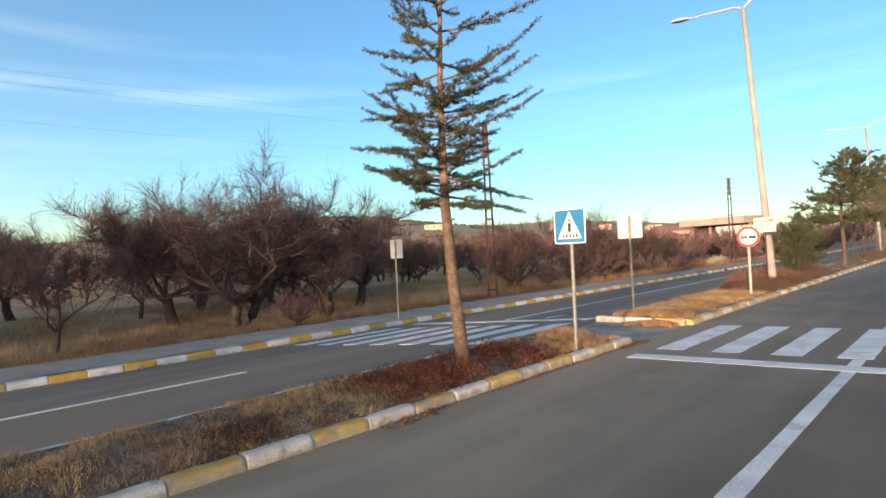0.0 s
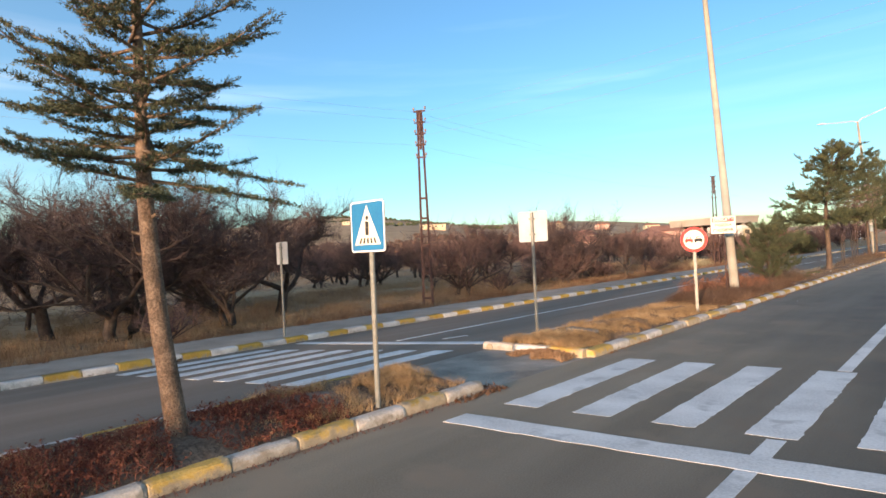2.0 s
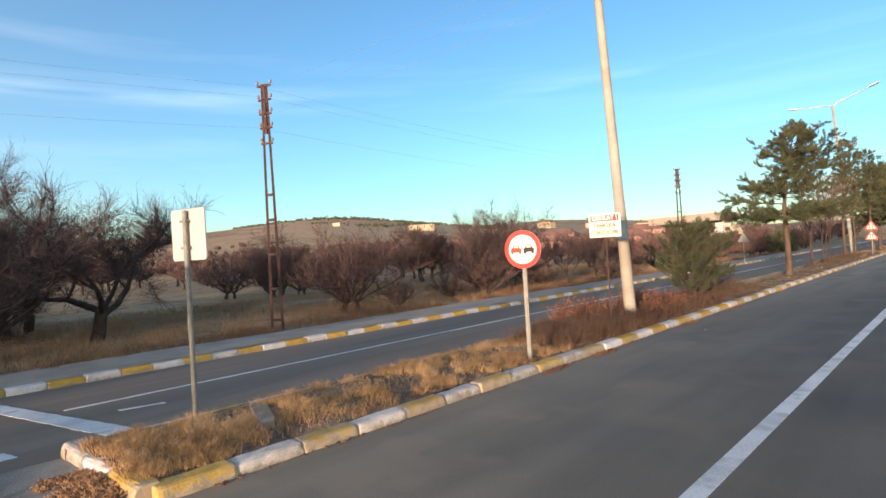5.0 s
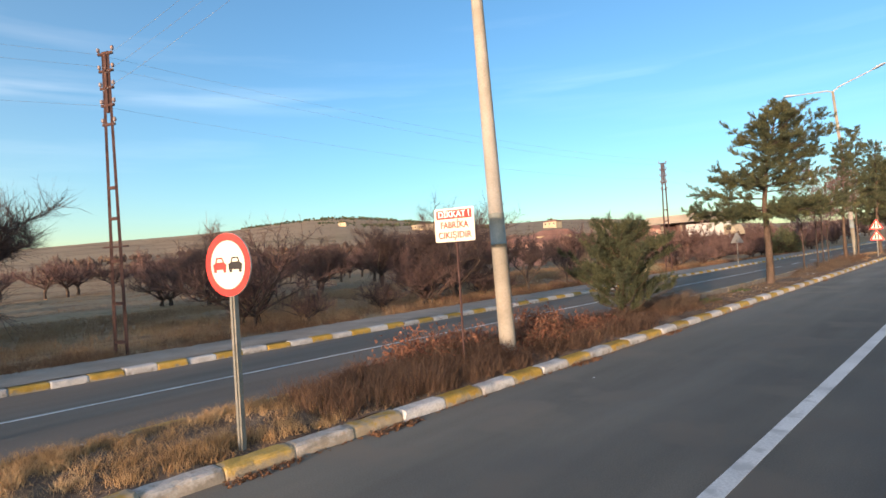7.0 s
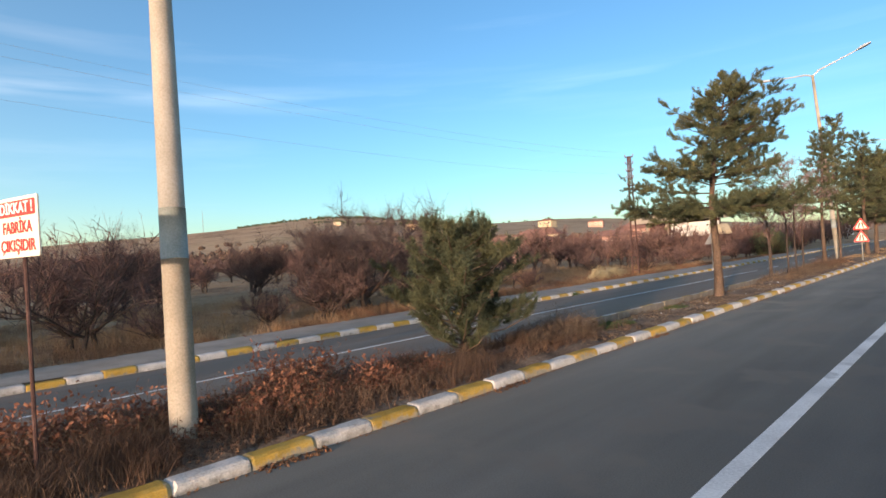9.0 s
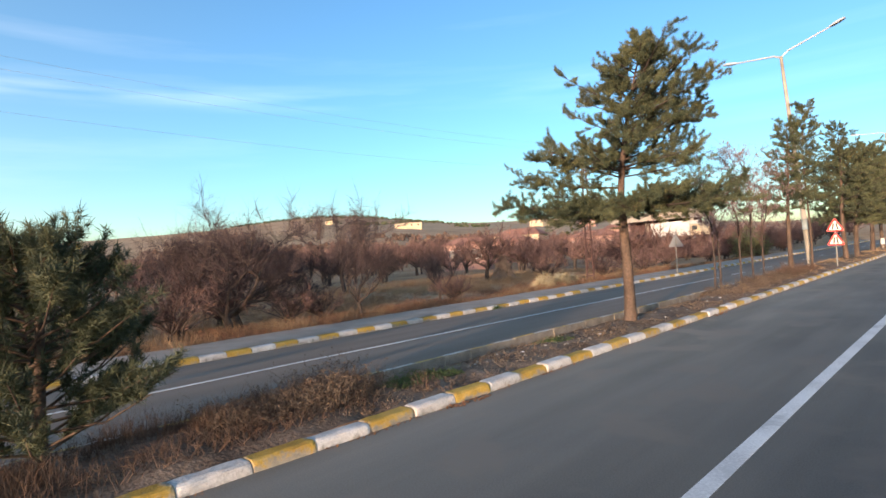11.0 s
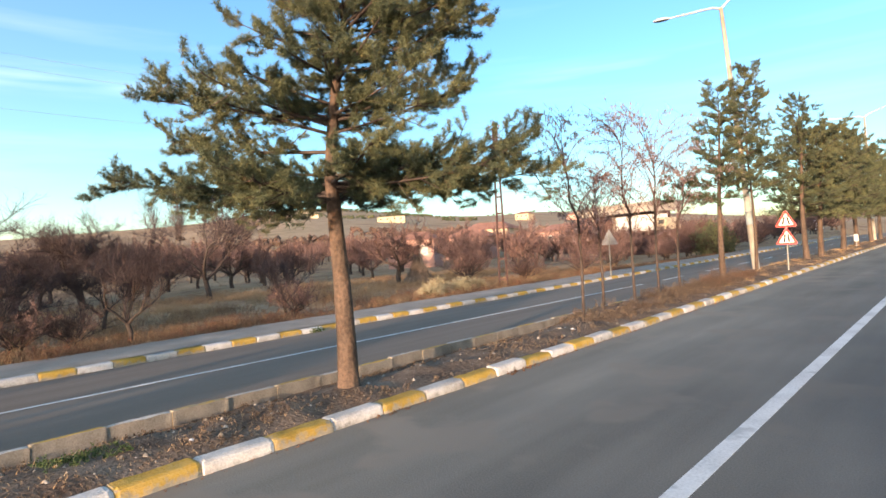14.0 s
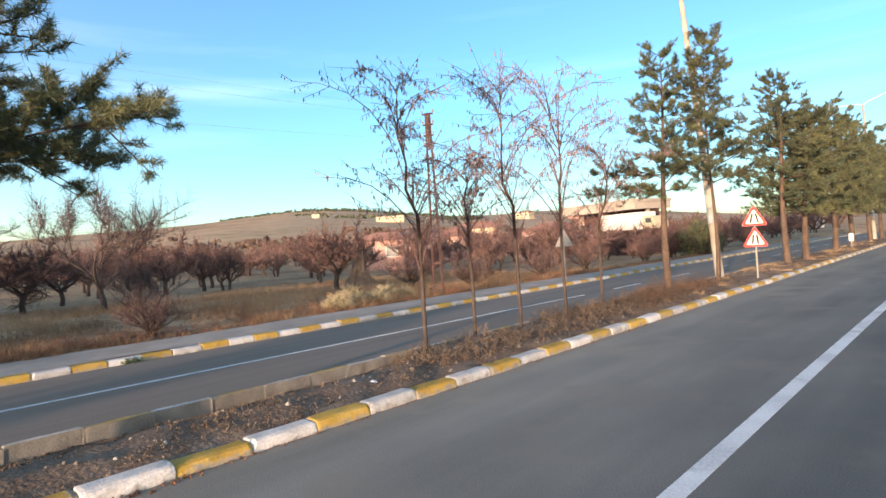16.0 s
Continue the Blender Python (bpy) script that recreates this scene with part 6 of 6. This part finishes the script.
brush_patch("green_weeds", 18, 90, -13.78, -13.66, 43.5, 43.85, lambda x, y: -0.37, "weed", "tuft of green weeds growing at the far kerb", 0.22, "weed")
brush_patch("verge_brush", 26, 5200, -18.8, -15.9, 34.0, 70.0, field_height, "brush", "low russet brush with dry leaves along the far pavement", 0.55, "dead_leaf", patchy(0.5, -0.02, 21), leaf_size=1.5)
brush_patch("verge_brush", 27, 2600, -22.5, -17.5, 40.0, 74.0, field_height, "dead_weed", "dark brown dead weeds tangled over the field's edge", 0.6, "orange_leaf", patchy(0.35, 0.08, 33), leaf_size=1.5)
brush_patch("dead_shrub", 24, 1500, -6.65, -5.6, 29.2, 31.4, median_height, "dead_weed", "dark dead shrub with fine tangled twigs", 0.62, "dead_weed", patchy(0.9, -0.3, 3))
brush_patch("leaf_litter", 25, 1500, -4.9, -4.82, 13.2, 56.0, lambda x, y: 0.006, "red_brush", "reddish leaf dust along the foot of the kerb", 0.035, "orange_leaf", patchy(0.8, -0.1, 51))
brush_patch("green_weeds", 14, 500, -6.3, -5.7, 31.6, 32.9, median_height, "weed", "small green weeds on the bare soil", 0.18, "weed")
brush_patch("green_weeds", 15, 160, -6.4, -5.9, 35.6, 36.3, median_height, "weed", "small green weeds on the bare soil", 0.14, "weed")


# ---- kerbs, stone by stone ----
def kerb_stone(length, width, height, seed):
    """A worn kerb block along y with a rounded upper front edge, its front face at x = 0 and its body towards -x."""
    r = random.Random(seed)
    prof = [(0, -0.1), (0.0, height * 0.3), (-0.006, height * 0.62), (-0.018, height * 0.84), (-0.042, height * 0.96), (-0.075, height), (-width, height * 0.985), (-width, -0.1)]
    s = Shape()
    rows = [(0.002, 0.012), (0.012, 0.004), (0.04, 0.0)] + [(length * k / 5, 0.0) for k in (1, 2, 3, 4)] + [(length - 0.04, 0.0), (length - 0.012, 0.004), (length - 0.002, 0.012)]
    for y, inset in rows:
        chip = max(0.0, r.gauss(-0.006, 0.008))
        for k, (px, pz) in enumerate(prof):
            w = chip if 2 <= k <= 4 else 0.0
            s.v.append((px - inset * (px > -0.06) - w + r.gauss(0, 0.002), y, pz - (inset * 0.8 + w) * (pz > 0.05) + r.gauss(0, 0.002)))
    n = len(prof)
    for i in range(len(rows) - 1):
        for j in range(n):
            k = (j + 1) % n
            s.f.append((i * n + j, (i + 1) * n + j, (i + 1) * n + k, i * n + k))
    s.f += [tuple(range(n)), tuple(reversed(range((len(rows) - 1) * n, len(rows) * n)))]
    return s


def paint_back(me):
    """Leaves the earth side of a kerb stone bare concrete."""
    me.materials.append(M["concrete"])
    for p in me.polygons:
        if p.normal.x < -0.7:
            p.material_index = 1
    return me


def kerb_row(name, label, x, y0, y1, length, width, height, facing, white_at, z=0.0, worn_to=-99.0):
    root = thing(name, label, "kerb", kind="structure")
    paints = ("kerb_white", "kerb_yellow", "kerb_white_worn", "kerb_yellow_worn")
    meshes = [[paint_back(kerb_stone(length, width, height, 3 * (c % 2) + k).mesh("kerb_stone", M[p])) for k in range(5)] for c, p in enumerate(paints)]
    r = random.Random(int(-x * 100))
    k0 = math.floor((y0 - white_at) / length)
    y = white_at + k0 * length
    k = k0
    while y < y1:
        if y > y0 - 0.3:
            m = pose(x + r.gauss(0, 0.006), y if facing > 0 else y + length, z + r.gauss(0, 0.006), r.gauss(0, 0.3), r.gauss(0, 0.9), r.gauss(0, 0.4) + (0 if facing > 0 else 180))
            ob = new("kerb_stone", meshes[k % 2 + (2 if y < worn_to else 0)][r.randrange(5)])
            ob.parent = root
            ob.matrix_local = m
        y += length
        k += 1
    return root


kerb_row("kerb_island", "median kerb of worn white and yellow painted blocks", -4.975, -4.0, 9.9, 0.6675, 0.15, 0.118, 1, 3.11, worn_to=20.0)
kerb_row("kerb_median", "long median kerb of worn white and yellow painted blocks", -4.89, 13.1, 112.0, 0.6675, 0.2, 0.112, 1, 19.126, worn_to=20.0)
kerb_row("kerb_island_back", "far side kerb of the island, painted along its top", -6.985, -4.0, 10.2, 0.665, 0.14, 0.115, -1, 3.19)
kerb_row("kerb_median_back", "far side kerb of the median, painted along its top", -6.985, 12.8, 112.0, 0.668, 0.14, 0.105, -1, 41.69, worn_to=200.0)
kerb_row("kerb_pavement", "pavement kerb of white and yellow painted blocks", -13.745, -6.0, 150.0, 0.6717, 0.24, 0.14, 1, 5.613, -0.39)
# the island's end towards the gap
end = thing("kerb_island_end", "end of the island edged with white and yellow blocks", "kerb", kind="structure")
for k, (x, c) in enumerate(((-5.02, "kerb_yellow_worn"), (-5.72, "kerb_white"), (-6.4, "kerb_white_worn"))):
    ob = new("kerb_stone", kerb_stone(0.67, 0.2, 0.13 if k else 0.14, 40 + k).mesh("kerb_stone", M[c]))
    ob.parent = end
    ob.matrix_local = Matrix(((0, 1, 0, x - 0.67), (-1, 0, 0, GAP1 - 0.02), (0, 0, 1, 0), (0, 0, 0, 1)))
